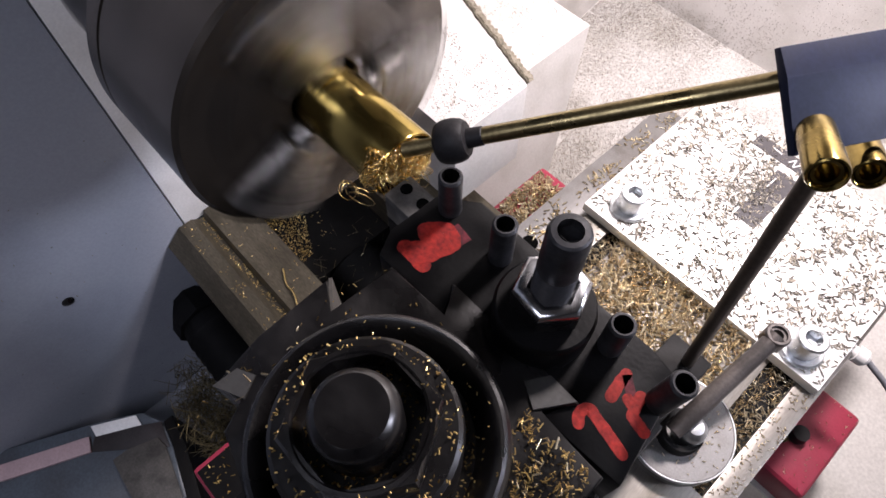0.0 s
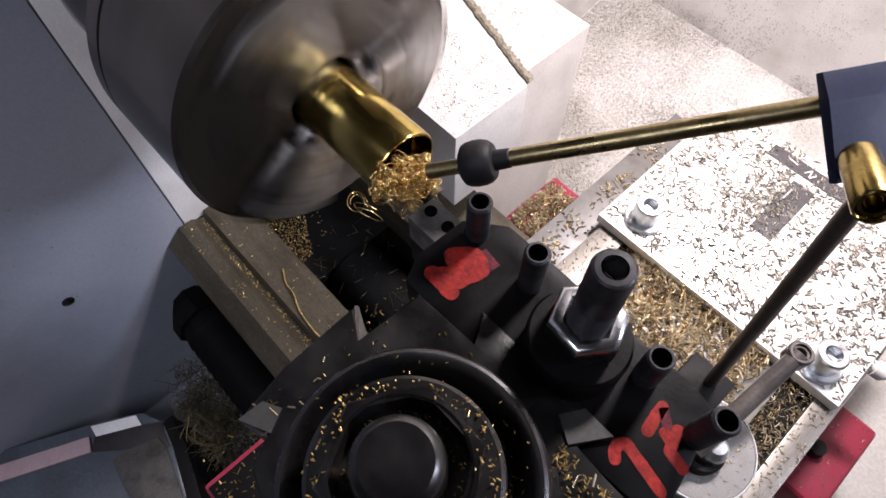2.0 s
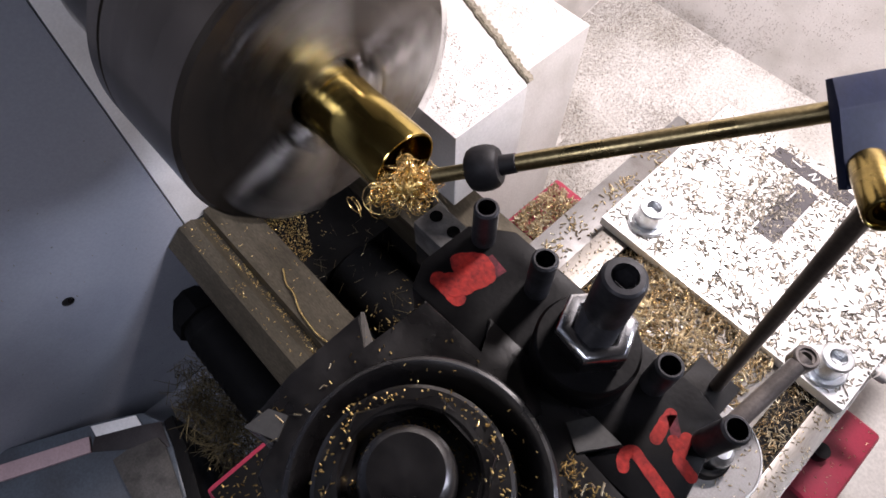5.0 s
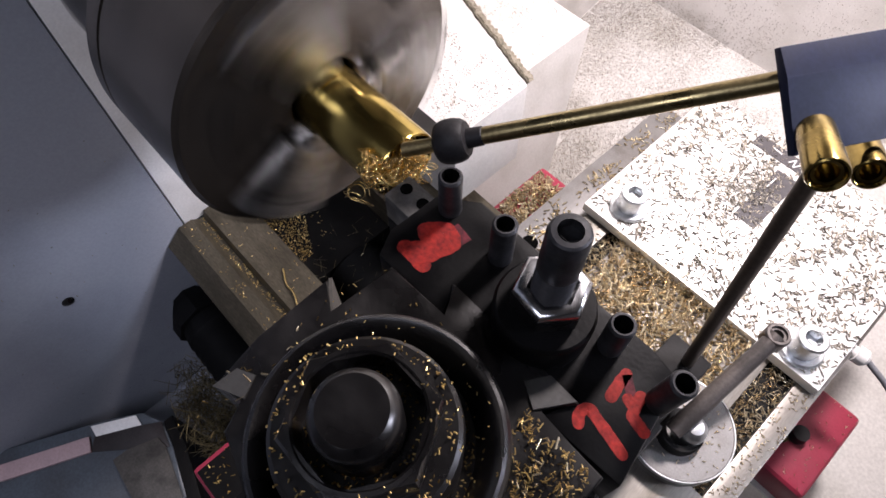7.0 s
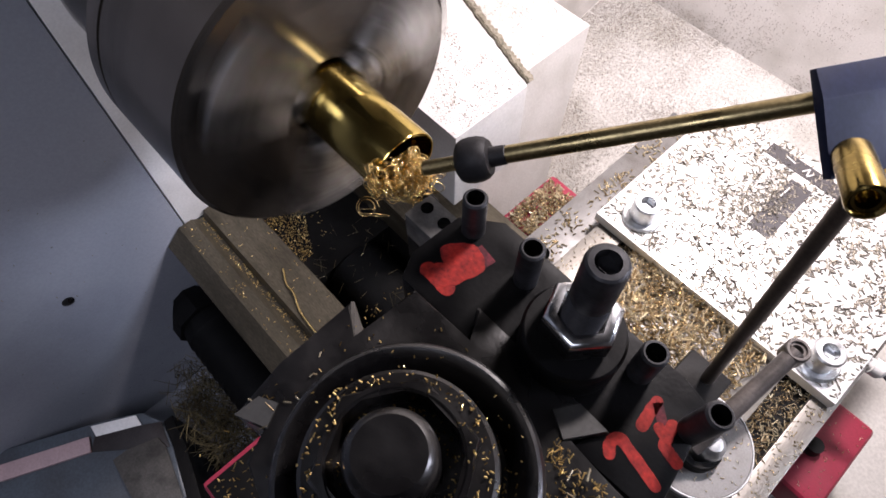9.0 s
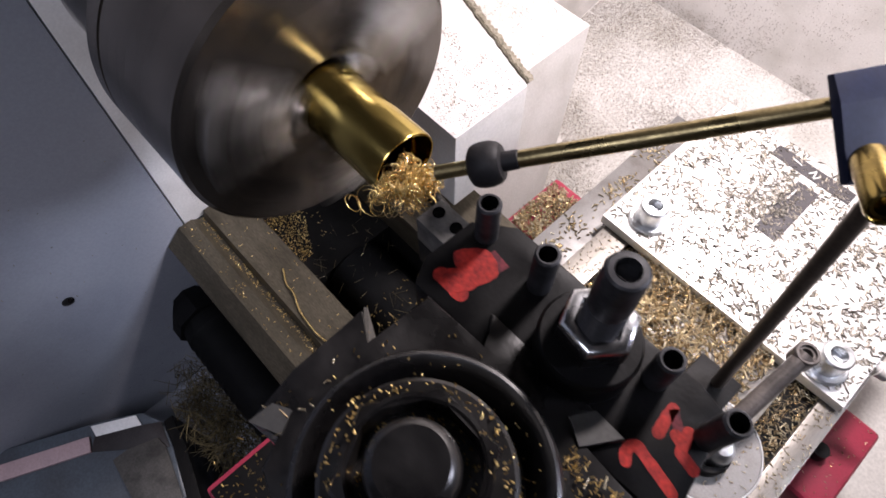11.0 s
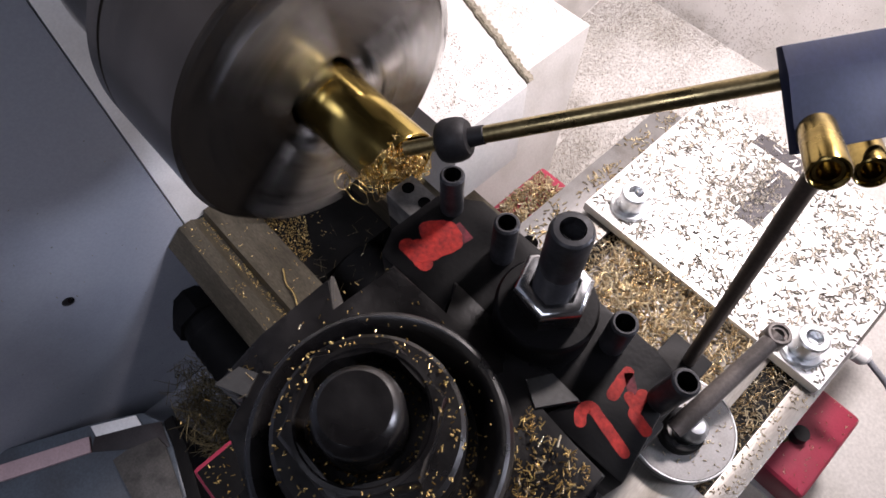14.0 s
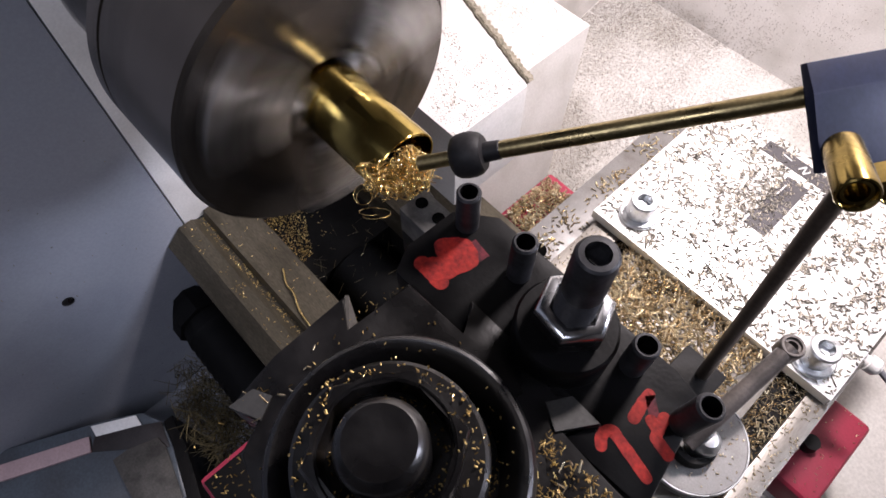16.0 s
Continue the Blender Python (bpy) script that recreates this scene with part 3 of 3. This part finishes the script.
D7 = [(0.1119, -0.0060), (0.1112, -0.0023), (0.1109, 0.0008)]
D7B = [(0.1166, -0.0010), (0.1170, -0.0034), (0.1180, -0.0060), (0.1198, -0.0064), (0.1221, -0.0069)]
DM = [[(0.0497, -0.0146), (0.0534, -0.0146), (0.0570, -0.0148)], [(0.0494, -0.0073), (0.0530, -0.0090), (0.0563, -0.0105)],
      [(0.0496, -0.0070), (0.0514, -0.0044), (0.0534, -0.0030)], [(0.0536, -0.0030), (0.0562, -0.0036), (0.0578, -0.0050)],
      [(0.0560, -0.0100), (0.0576, -0.0066)], [(0.0518, -0.0128), (0.0553, -0.0090)], [(0.0530, -0.0066), (0.0560, -0.0066)], [(0.0548, -0.0136), (0.0562, -0.0112)]]
painted_mark("painted_digit", [D1, D1B], 0.0027, "red hand painted figure 1 on the black holder")
painted_mark("painted_digit", [D7, D7B, [(0.1150, -0.0036), (0.1168, -0.0040)]], 0.0028, "red hand painted figure 7 on the black holder", [(0.1111, 0.0008), (0.1149, -0.0024)])
painted_mark("painted_letter", DM, 0.0042, "broad red painted mark on the black holder", [(0.0538, -0.0013), (0.0598, -0.0021)])


# ---- air nozzle ----
NA, NB = Vector((0.0277, 0.0108, 0.1924)), Vector((0.0910, 0.0667, 0.2266))


def nozzle():
    u = (NB - NA).normalized()
    t = root("air_nozzle", NA, "brass blow tube with black rubber ring on a blue block", "nozzle")
    n = (NB - NA).length
    m = along((0, 0, 0), u)
    part("tube", lathe([(0, -0.0042), (0.0014, -0.0042), (0.0016, -0.0055), (0.0022, -0.0055), (0.0022, 0.016), (0.0025, 0.020), (0.0025, n + 0.007), (0, n + 0.007)], 28, m), BRASS_OLD, t, "dull brass tube")
    part("rubber_ring", lathe([(0.0023, 0.0050), (0.0045, 0.0051), (0.0056, 0.0058), (0.0062, 0.0070), (0.0065, 0.0090), (0.0064, 0.0112), (0.0059, 0.0130), (0.0049, 0.0142), (0.0023, 0.0146)], 36, m), RUBBER, t, "black rubber ring")
    part("ferrule", lathe([(0.0023, 0.0140), (0.0029, 0.0140), (0.0027, 0.0188), (0.0023, 0.0192)], 24, m), RUBBER, t)
    h, w, k = Vector((0.503, 0.864, 0)), Vector((0.696, -0.405, -0.594)), Vector((0.513, -0.299, 0.805))
    f = Matrix((Vector((*h, 0)), Vector((*w, 0)), Vector((*k, 0)), Vector((0, 0, 0, 1)))).transposed()
    f.translation = Vector((0.0889, 0.0672, 0.2360)) - NA
    b = prism([(0.0, -0.0012), (0.0070, 0.0), (0.0246, 0.0), (0.0246, -0.0026), (0.0, -0.0034)], -0.0010, 0.0520, 0.0003)
    b.transform(Matrix(((0, 0, 1, 0), (1, 0, 0, 0), (0, 1, 0, 0), (0, 0, 0, 1))))
    part("block", join(None, b, f), BLUE, t, "blue anodised block with a sloping top face")
    a = Vector((0.0116, -0.0207, 0.008)).normalized()
    for d in (0.0, 0.0275):
        p = Vector((0.1037, 0.0638, 0.2249)) - NA + h * d * 0.86
        p += (w * 0.004 - k * 0.016) if d else Vector()
        part("outlet", lathe([(0, 0.003), (0.0041, 0.003), (0.0043, 0.0209), (0.0041, 0.0214), (0.0037, 0.0216), (0.0034, 0.0213), (0.0030, 0.0205), (0.0023, 0.0203), (0.0021, 0.0150), (0, 0.0150)], 48, along(p, p + a)), SLEEVE, t, "short polished brass outlet sleeve")
    RIDE.append(t)
    p, q = Vector((0.1211, 0.0590, 0.1050)), Vector((0.1109, 0.0537, 0.2261))
    s = root("support_rod", p, "dark steel rod rising from a clamp to the nozzle block", "rod")
    part("rod", lathe([(0, -0.006), (0.0024, -0.006), (0.0024, (q - p).length), (0, (q - p).length)], 24, along((0, 0, 0), q - p)), RODSTEEL, s)
    part("clamp", box(-0.011, 0.007, -0.052, 0.006, -0.070, 0.003, 0.001), CAST, s, "black clamp block")
    RIDE.append(s)


nozzle()

# cable with its gland at the end of the plate
t = root("sensor_cable", (0.1745, 0.165, 0.032), "grey cable leaving a white gland at the plate", "cable")
part("gland", lathe([(0, 0), (0.0035, 0), (0.0035, 0.003), (0.0048, 0.003), (0.0048, 0.008), (0.0032, 0.010), (0, 0.010)], 20, along((0, 0, 0), (0.02, 0.004, -0.003))), WHITE, t, "white plastic gland")
cu = bpy.data.curves.new("cable", "CURVE")
cu.dimensions, cu.bevel_depth, cu.bevel_resolution = "3D", 0.0016, 3
sp = cu.splines.new("BEZIER")
sp.bezier_points.add(2)
for b, co in zip(sp.bezier_points, ((0.009, 0.002, -0.001), (0.030, 0.0, -0.010), (0.08, -0.02, -0.05))):
    b.co, b.handle_left_type, b.handle_right_type = co, "AUTO", "AUTO"
cu.materials.append(CABLE)
co = new("cable", cu)
co.parent = t
RIDE.append(t)


# ---- swarf and chips ----
def chip_mesh(name, spots, size, material, label, at=(0, 0, 0), flat=0.35, lens=(0.5, 1.7), thin=(0.30, 0.52)):
    """Many small bent needles: spots yields places."""
    V, F = [], []
    for (x, y, z) in spots:
        l = size * rng.uniform(*lens)
        w = size * rng.uniform(*thin)
        a = rng.uniform(0, math.pi * 2)
        e = rng.gauss(0, flat)
        d = Vector((math.cos(a) * math.cos(e), math.sin(a) * math.cos(e), math.sin(e)))
        s = d.cross(Vector((0, 0, 1))).normalized() * w * 0.5
        u = d.cross(s).normalized() * w * 0.42
        bend = u * rng.uniform(-0.12, 0.12) + s * rng.uniform(-0.14, 0.14)
        c = Vector((x, y, z)) - Vector(at)
        k = len(V)
        for f, off, g in ((-0.5, Vector(), 0.95), (0.0, bend, 1.0), (0.5, Vector(), 0.9)):
            p = c + d * (l * f) + off
            V += [p + s * g, p + u * g, p - s * g, p - u * g]
        for i in (0, 4):
            for j in range(4):
                F.append((k + i + j, k + i + (j + 1) % 4, k + i + 4 + (j + 1) % 4, k + i + 4 + j))
        F += [(k + 3, k + 2, k + 1, k), (k + 8, k + 9, k + 10, k + 11)]
    me = bpy.data.meshes.new(name)
    me.from_pydata([tuple(v) for v in V], [], F)
    me.materials.append(material)
    ob = new(name, me)
    ob.location = at
    tagged(ob, label, "chips", kind="stuff")
    return ob


def scatter(n, x0, x1, y0, y1, z, keep=None):
    out = []
    while len(out) < n:
        x, y = rng.uniform(x0, x1), rng.uniform(y0, y1)
        k = keep(x, y) if keep else 1
        if rng.random() < k:
            out.append((x, y, z(x, y) if callable(z) else z))
    return out


def clumped(x, y):
    v = noise.noise(Vector((x * 60, y * 60, 3.0))) * 0.5 + noise.noise(Vector((x * 170, y * 170, 9.0))) * 0.5
    return 0.35 + max(-0.3, v * 1.4)


RIDE.append(chip_mesh("chips_on_plate", scatter(3300, 0.028, 0.173, 0.130, 0.249, 0.0416, clumped), 0.0023, CHIP_DULL, "short brass chips strewn over the pale plate", at=(0.1, 0.19, 0.0414), flat=0.15, lens=(0.35, 1.5), thin=(0.28, 0.46)))
# the thick heap between the holder and the plate
RIDE.append(chip_mesh("chip_heap", scatter(3000, 0.056, 0.139, 0.045, 0.130, lambda x, y: 0.0352 + rng.random() * 0.006 * max(0.15, 1 - abs(x - 0.11) / 0.06), lambda x, y: 0.25 + 0.75 * max(0, 1 - abs((x - 0.062) / 0.09 - 0.2) * 0.9)), 0.0036, CHIP, "thick heap of brass chips on the cross slide", at=(0.1, 0.09, 0.0344), flat=0.35, lens=(0.4, 2.0), thin=(0.18, 0.30)))
RIDE.append(chip_mesh("chips_in_slot", scatter(700, 0.0468, 0.0553, 0.02, 0.13, lambda x, y: 0.0304 + rng.random() * 0.003) + scatter(1000, 0.1508, 0.1652, 0.02, 0.135, lambda x, y: 0.0306 + rng.random() * 0.0036), 0.0024, CHIP, "brass chips packed in the slots", at=(0.1, 0.08, 0.0302), flat=0.4, lens=(0.3, 1.6), thin=(0.15, 0.26)))
SLIDE.append(chip_mesh("chips_on_saddle", scatter(880, -0.0210, 0.0052, 0.1100, 0.1505, lambda x, y: 0.0006 + rng.random() * 0.004), 0.0030, CHIP, "brass chips heaped on the red saddle wing", at=(0.0, 0.13, 0.0), flat=0.35, thin=(0.22, 0.36)))
SLIDE.append(chip_mesh("chips_on_rail", scatter(210, 0.0075, 0.0262, 0.085, 0.234, 0.0256, lambda x, y: 0.08 + max(0, 0.3 + 1.6 * noise.noise(Vector((x * 90, y * 70, 6))))), 0.0025, CHIP, "brass chips on the saddle rail", at=(0.02, 0.17, 0.025), flat=0.12, lens=(0.5, 1.5), thin=(0.28, 0.4)))
RIDE.append(chip_mesh("chips_on_land", scatter(230, 0.1660, 0.1762, 0.02, 0.128, 0.0346) + scatter(80, 0.132, 0.160, 0.040, 0.076, 0.0664, lambda x, y: 1 if math.hypot(x - 0.1372, y - 0.0552) < 0.0215 else 0) + scatter(120, 0.031, 0.046, 0.05, 0.127, 0.0346, lambda x, y: 0.2 + 0.8 * (y - 0.05) / 0.08), 0.0010, CHIP, "stray brass chips on the cross slide lands", at=(0.15, 0.08, 0.0344), flat=0.1))
SLIDE.append(chip_mesh("chips_on_box", scatter(60, 0.183, 0.212, 0.116, 0.176, -0.0297), 0.0010, CHIP, "stray chips on the red end box", at=(0.2, 0.14, -0.03), flat=0.1))
SLIDE.append(chip_mesh("chips_on_wing", scatter(90, -0.0115, 0.04, -0.115, -0.081, 0.0016), 0.0014, GOLD, "scattered brass chips on the black wing pad", at=(0.0, -0.1, 0.001), flat=0.3))
RIDE.append(chip_mesh("chip_drift", scatter(330, 0.066, 0.101, 0.178, 0.226, lambda x, y: 0.0417 + rng.random() * 0.001, lambda x, y: max(0.0, 1 - ((x - 0.083) / 0.018) ** 2 - ((y - 0.202) / 0.024) ** 2)), 0.0022, CHIP_DULL, "drift of brass chips round the label on the plate", at=(0.08, 0.2, 0.0414), flat=0.25, lens=(0.35, 1.3), thin=(0.28, 0.44)))
# dust on the tool post collar
ring = []
for i in range(620):
    a = rng.uniform(0, 2 * math.pi)
    r = rng.choice((rng.gauss(0.0190, 0.0007), rng.gauss(0.0194, 0.0011), rng.uniform(0.0083, 0.0107), rng.gauss(0.0152, 0.0009), rng.uniform(0.0115, 0.0250)))
    h = np.interp(r, (0.0110, 0.0111, 0.0144, 0.0146, 0.0177, 0.0180, 0.0196, 0.0205, 0.0226, 0.0246), (0.0838, 0.0905, 0.0904, 0.0837, 0.0835, 0.0645, 0.0646, 0.0664, 0.0703, 0.0726))
    ring.append((PX - 0.0005 + r * math.cos(a), PY + 0.0022 + r * math.sin(a), 0.1405 + float(h)))
RIDE.append(chip_mesh("chips_on_post", ring, 0.00066, GOLD, "brass dust lying in the collar of the tool post", at=(PX, PY, 0.2045), lens=(0.4, 1.2), thin=(0.3, 0.55)))

def beside_collar(x, y):
    """Clear of the collar, thicker in drifts."""
    return (0.25 + max(0, 0.5 + noise.noise(Vector((x * 220, y * 220, 1))))) if math.hypot(x - PX, y - PY - 0.003) > 0.0272 else 0


RIDE.append(chip_mesh("chips_on_ledge", scatter(820, 0.101, 0.1205, -0.084, -0.0225, lambda x, y: 0.1943 + rng.random() ** 2 * 0.0018, beside_collar) + scatter(45, 0.0485, 0.075, -0.083, -0.022, 0.1944, beside_collar), 0.0008, GOLD, "brass chips beside the collar", at=(0.11, -0.04, 0.194), flat=0.5, lens=(0.4, 2.0), thin=(0.18, 0.46)))
RIDE.append(chip_mesh("large_chips_on_ledge", scatter(70, 0.103, 0.119, -0.082, -0.0235, lambda x, y: 0.1950 + rng.random() * 0.0012, beside_collar) + scatter(9, 0.047, 0.056, -0.070, -0.045, 0.1946), 0.0013, CHIP, "larger pale chips beside the collar", at=(0.11, -0.04, 0.194), flat=0.4, lens=(0.7, 2.2), thin=(0.2, 0.4)))


# ---- the moving curls of swarf at the bore ----
def curls(name, at, n, spread, turn_r, wire, label):
    cu = bpy.data.curves.new(name, "CURVE")
    cu.dimensions, cu.bevel_depth, cu.bevel_resolution = "3D", wire, 1
    for i in range(n):
        c = Vector([max(-1.7, min(1.7, rng.gauss(0, 1))) * s for s in spread])
        q = Euler([rng.uniform(0, 6.28) for _ in range(3)]).to_matrix()
        turns, r, pitch = rng.uniform(0.6, 2.6), turn_r * rng.uniform(0.4, 1.5), rng.uniform(0.0004, 0.0018)
        k = int(turns * 12) + 3
        sp = cu.splines.new("POLY")
        sp.points.add(k - 1)
        for j, p in enumerate(sp.points):
            a = j / 12 * 2 * math.pi
            g = 1 + 0.25 * math.sin(a * 0.37 + i)
            v = c + q @ Vector((r * g * math.cos(a), r * g * math.sin(a), pitch * a / 6.28))
            p.co = (*v, 1)
    cu.materials.append(SWARF)
    ob = new(name, cu)
    ob.location = at
    return tagged(ob, label, "swarf", kind="stuff")


SWARF_AT = Vector((0.0225, 0.0070, 0.1835))
swarf_ball = curls("swarf_curls", SWARF_AT, 165, (0.0030, 0.0034, 0.0030), 0.0019, 0.00015, "tangle of shiny brass swarf curls at the tube mouth")
swarf_tail = curls("swarf_strands", SWARF_AT + Vector((-0.002, -0.0108, 0)), 22, (0.0022, 0.0034, 0.0026), 0.0030, 0.00013, "loose thin strands of brass swarf")


# ---- front of the bed ----
def front_things():
    k = XDIR @ Matrix.Scale(1.12, 4)
    b = root("bellows", (WX + 0.006, -0.0688, -0.0535), "black rubber screw cover with a faceted end", "bellows")
    prof = [(0, 0.0208), (0.0150, 0.0208), (0.0165, 0.030)]
    for i in range(14):
        prof += [(0.0165, 0.030 + i * 0.006), (0.0157, 0.033 + i * 0.006)]
    prof += [(0.0165, 0.115), (0, 0.115)]
    part("end_cap", lathe([(0, -0.001), (0.0105, -0.001), (0.0180, 0.011), (0.0180, 0.020), (0.0167, 0.0206), (0, 0.0206)], 8, k), BELLOWS, b, "faceted black end cap")
    part("sleeve", lathe(prof, 28, k), BELLOWS, b, "ribbed rubber sleeve")
    g = root("front_guard", (-0.09, -0.16, -0.155), "dark steel guard box at the front of the bed", "guard")
    part("frame", prism([(-0.052, -0.055), (-0.022, 0.006), (-0.0126, 0.0225), (0.0025, 0.0300), (0.0215, 0.0262), (0.0555, 0.0170), (0.0430, -0.040), (-0.046, -0.14)], 0.0, 0.0735, 0.002), GUARD, g)
    part("band", prism([(-0.0185, -0.0078), (-0.0043, 0.0184), (0.0025, 0.0294), (0.0205, 0.0250), (0.0034, 0.0040), (-0.0112, -0.0144)], 0.0737, 0.0746, 0.0003), BAND, g, "dark brown oily steel band")
    part("lid", prism([(0.0036, -0.0062), (0.0040, 0.0040), (0.0105, 0.0225), (0.0190, 0.0236), (0.0540, 0.0150), (0.0380, -0.0090)], 0.0748, 0.0758, 0.0004), LID, g, "worn brown-grey lid")
    # a pinkish window reflection, modelled as a flat tinted bar
    part("rail", prism([(-0.043, -0.061), (-0.033, -0.065), (-0.0105, -0.014), (-0.0205, -0.010)], 0.0737, 0.0760, 0.0004), PINK, g, "pale pink bar for a soft reddish reflection")
    # added black sheet: stands for the darkness along the guard's lit side
    part("side_shade", prism([(0.0025, 0.0302), (0.0030, 0.0370), (0.0260, 0.0330), (0.0680, 0.0210), (0.0560, -0.040), (0.0432, -0.040), (0.0557, 0.0172), (0.0215, 0.0264)], 0.0, 0.0732, 0.001), CAST, g, "black sheet added to keep the guard's side dark")
    part("strip", prism([(-0.0263, -0.0066), (-0.0126, 0.0191), (-0.0043, 0.0186), (-0.0177, -0.0070)], 0.0737, 0.0752, 0.0004), WHITE, g, "white strip")


front_things()
cu = bpy.data.curves.new("brass_strand", "CURVE")
cu.dimensions, cu.bevel_depth, cu.bevel_resolution = "3D", 0.0006, 2
sp = cu.splines.new("BEZIER")
sp.bezier_points.add(6)
for b, (x, y) in zip(sp.bezier_points, ((0.0, 0.0), (0.0095, -0.0044), (0.0165, -0.0047), (0.0255, -0.0080), (0.0367, -0.0097), (0.0495, -0.0096), (0.059, -0.0071))):
    b.co, b.handle_left_type, b.handle_right_type = (x, y, 0.0008 + rng.random() * 0.0008), "AUTO", "AUTO"
cu.materials.append(SWARF)
co = new("brass_strand", cu)
co.location = (-0.0716, -0.0171, 0.0112)
tagged(co, "long curved brass strand lying on the bed way", "swarf")
chip_mesh("swarf_heap", scatter(1700, -0.118, -0.01, -0.125, -0.070, lambda x, y: -0.085 + rng.random() * 0.022, lambda x, y: max(0, 1 - ((x + 0.062) / 0.05) ** 2 - ((y + 0.096) / 0.028) ** 2)), 0.006, NEEDLE, "tangled heap of dull brass needles beside the bed", at=(-0.07, -0.1, -0.08), flat=0.6, lens=(0.8, 3.0), thin=(0.04, 0.08))
chip_mesh("chips_on_bed", scatter(420, WX + 0.002, 0.02, -0.0372, -0.0312, lambda x, y: 0.0064 + rng.random() * 0.001) + scatter(60, WX + 0.002, 0.02, -0.028, -0.007, 0.0114) + scatter(70, WX + 0.002, 0.02, -0.046, -0.039, 0.0104), 0.0010, GOLD, "brass chips lying along the bed way", at=(-0.08, -0.03, 0.01))
def dust_here(x, y):
    if x < -0.066 and y < 0.245:
        return 0
    v = noise.noise(Vector((x * 9, y * 9, 0))) + 0.5 * noise.noise(Vector((x * 30, y * 30, 4)))
    return 0.06 + 0.94 * max(0, min(1, v * 1.7 + 0.62 - max(0, x + 0.02) * 9))


chip_mesh("tray_dust", scatter(58000, -0.14, 0.13, 0.11, 0.3995, lambda x, y: -0.126 + 0.076 * (y - 0.05) / 0.35 + 0.0005, dust_here), 0.00062, DUST, "fine brass dust sprinkled over the white tray", at=(0, 0.25, -0.08))
chip_mesh("chips_in_bed", scatter(900, -0.132, -0.086, -0.004, 0.03, lambda x, y: -0.0200 + rng.random() * 0.002, lambda x, y: 1 if y < 0.024 - (x + 0.118) * 0.5 else 0.05), 0.0009, GOLD, "brass chips lying between the bed ways", at=(-0.09, 0.01, -0.02))
chip_mesh("needles_in_bed", scatter(70, -0.09, 0.03, -0.002, 0.054, lambda x, y: -0.0125 + rng.random() * 0.002), 0.005, NEEDLE, "thin brass needles lying in the dark gap of the bed", at=(-0.03, 0.026, -0.012), flat=0.2, lens=(0.5, 2.2), thin=(0.03, 0.06))
chip_mesh("specks_in_bed", scatter(150, -0.03, 0.05, -0.002, 0.054, lambda x, y: -0.0125 + rng.random() * 0.002), 0.0011, GOLD, "scattered brass specks in the dark gap of the bed", at=(0.0, 0.026, -0.012), flat=0.3)
chip_mesh("wall_specks", [(x, 0.3994, z) for x, z, _ in scatter(2600, -0.14, 0.32, -0.049, 0.16, 0, lambda x, z: (0.9 if noise.noise(Vector((x * 25, z * 25, 2))) > -0.1 else 0.12) * math.exp(-max(0, z + 0.045) * 22) * (1.0 if x < 0.06 else 0.10))], 0.0007, DUST, "dust specks clinging to the white back wall", at=(0.05, 0.399, 0.0), flat=0.8)
chip_mesh("panel_specks", [(WX + 0.0003, y, z) for y, z, _ in scatter(70, -0.21, -0.046, -0.13, 0.12, 0)], 0.0008, DUST, "few dark specks on the grey sheet wall", at=(WX, -0.12, 0.0), flat=0.8)
chip_mesh("foot_dust", scatter(2600, WX + 0.001, -0.0225, 0.074, 0.123, 0.1003, clumped) + scatter(1400, WX + 0.001, -0.068, 0.13, 0.241, 0.0403, clumped), 0.0006, DUST, "fine dust on the white casing blocks", at=(-0.08, 0.1, 0.1))


# ---- what moves ----
def travel(t):
    """Offsets of the cross slide along and across the bed: rapid return, feed, dwell."""
    p = t - max(o for o in PERIOD if o <= t)
    x = np.interp(p, (0.60, 0.70, 0.80, 0.90, 1.00, 1.08, 1.47, 3.36), (0, 1.95, 6.9, 12.0, 14.1, 14.6, 14.6, 0)) / 1000
    y = np.interp(p, (0.42, 0.60, 1.03, 1.25), (0, 1.4, 1.4, 0)) / 1000
    return float(x), float(y)


def spin(t):
    """Degrees by which the spindle leads an even turn, over each cut."""
    n = sum(1 for o in PERIOD if o <= t) - 1
    p = t - PERIOD[n]
    lead = np.interp(p, (0, 0.2, 0.5, 0.7, 1.0, 1.2, 1.5, 1.7, 2.0, 2.2, 2.45, 2.8, 2.95, 3.1, 3.3, 3.5), (-5, -2, 9, 36, 58, 80, 96, 116, 124, 152, 162, 156, 140, 136, 120, 115))
    return 2.0 + 120.0 * n + float(lead)


def motions():
    times = [i / 15 for i in range(241)]
    for ob in RIDE:
        at = ob.location.copy()
        walk(ob, [(t, pose(at.x + travel(t)[0], at.y + travel(t)[1], at.z)) for t in times])
    for ob in SLIDE:
        at = ob.location.copy()
        walk(ob, [(t, pose(at.x + travel(t)[0], at.y, at.z)) for t in times])
    for ob in SPIN:
        at = ob.location.copy()
        walk(ob, [(i / 30, pose(at.x, at.y, at.z, spin(i / 30) - 80.0 * i)) for i in range(481)])
    for ob, share, across, rate in ((swarf_ball, 0.66, -0.18, 20.0), (swarf_tail, 0.55, -0.12, 25.0)):
        at = ob.location.copy()
        walk(ob, [(t, pose(at.x + travel(t)[0] * share, at.y + travel(t)[0] * across, at.z, 25 * math.sin(t * 2.1) + rate * math.sin(t * 0.9), 12 * math.sin(t * 3.3), 15 * math.sin(t * 1.7))) for t in times])


motions()
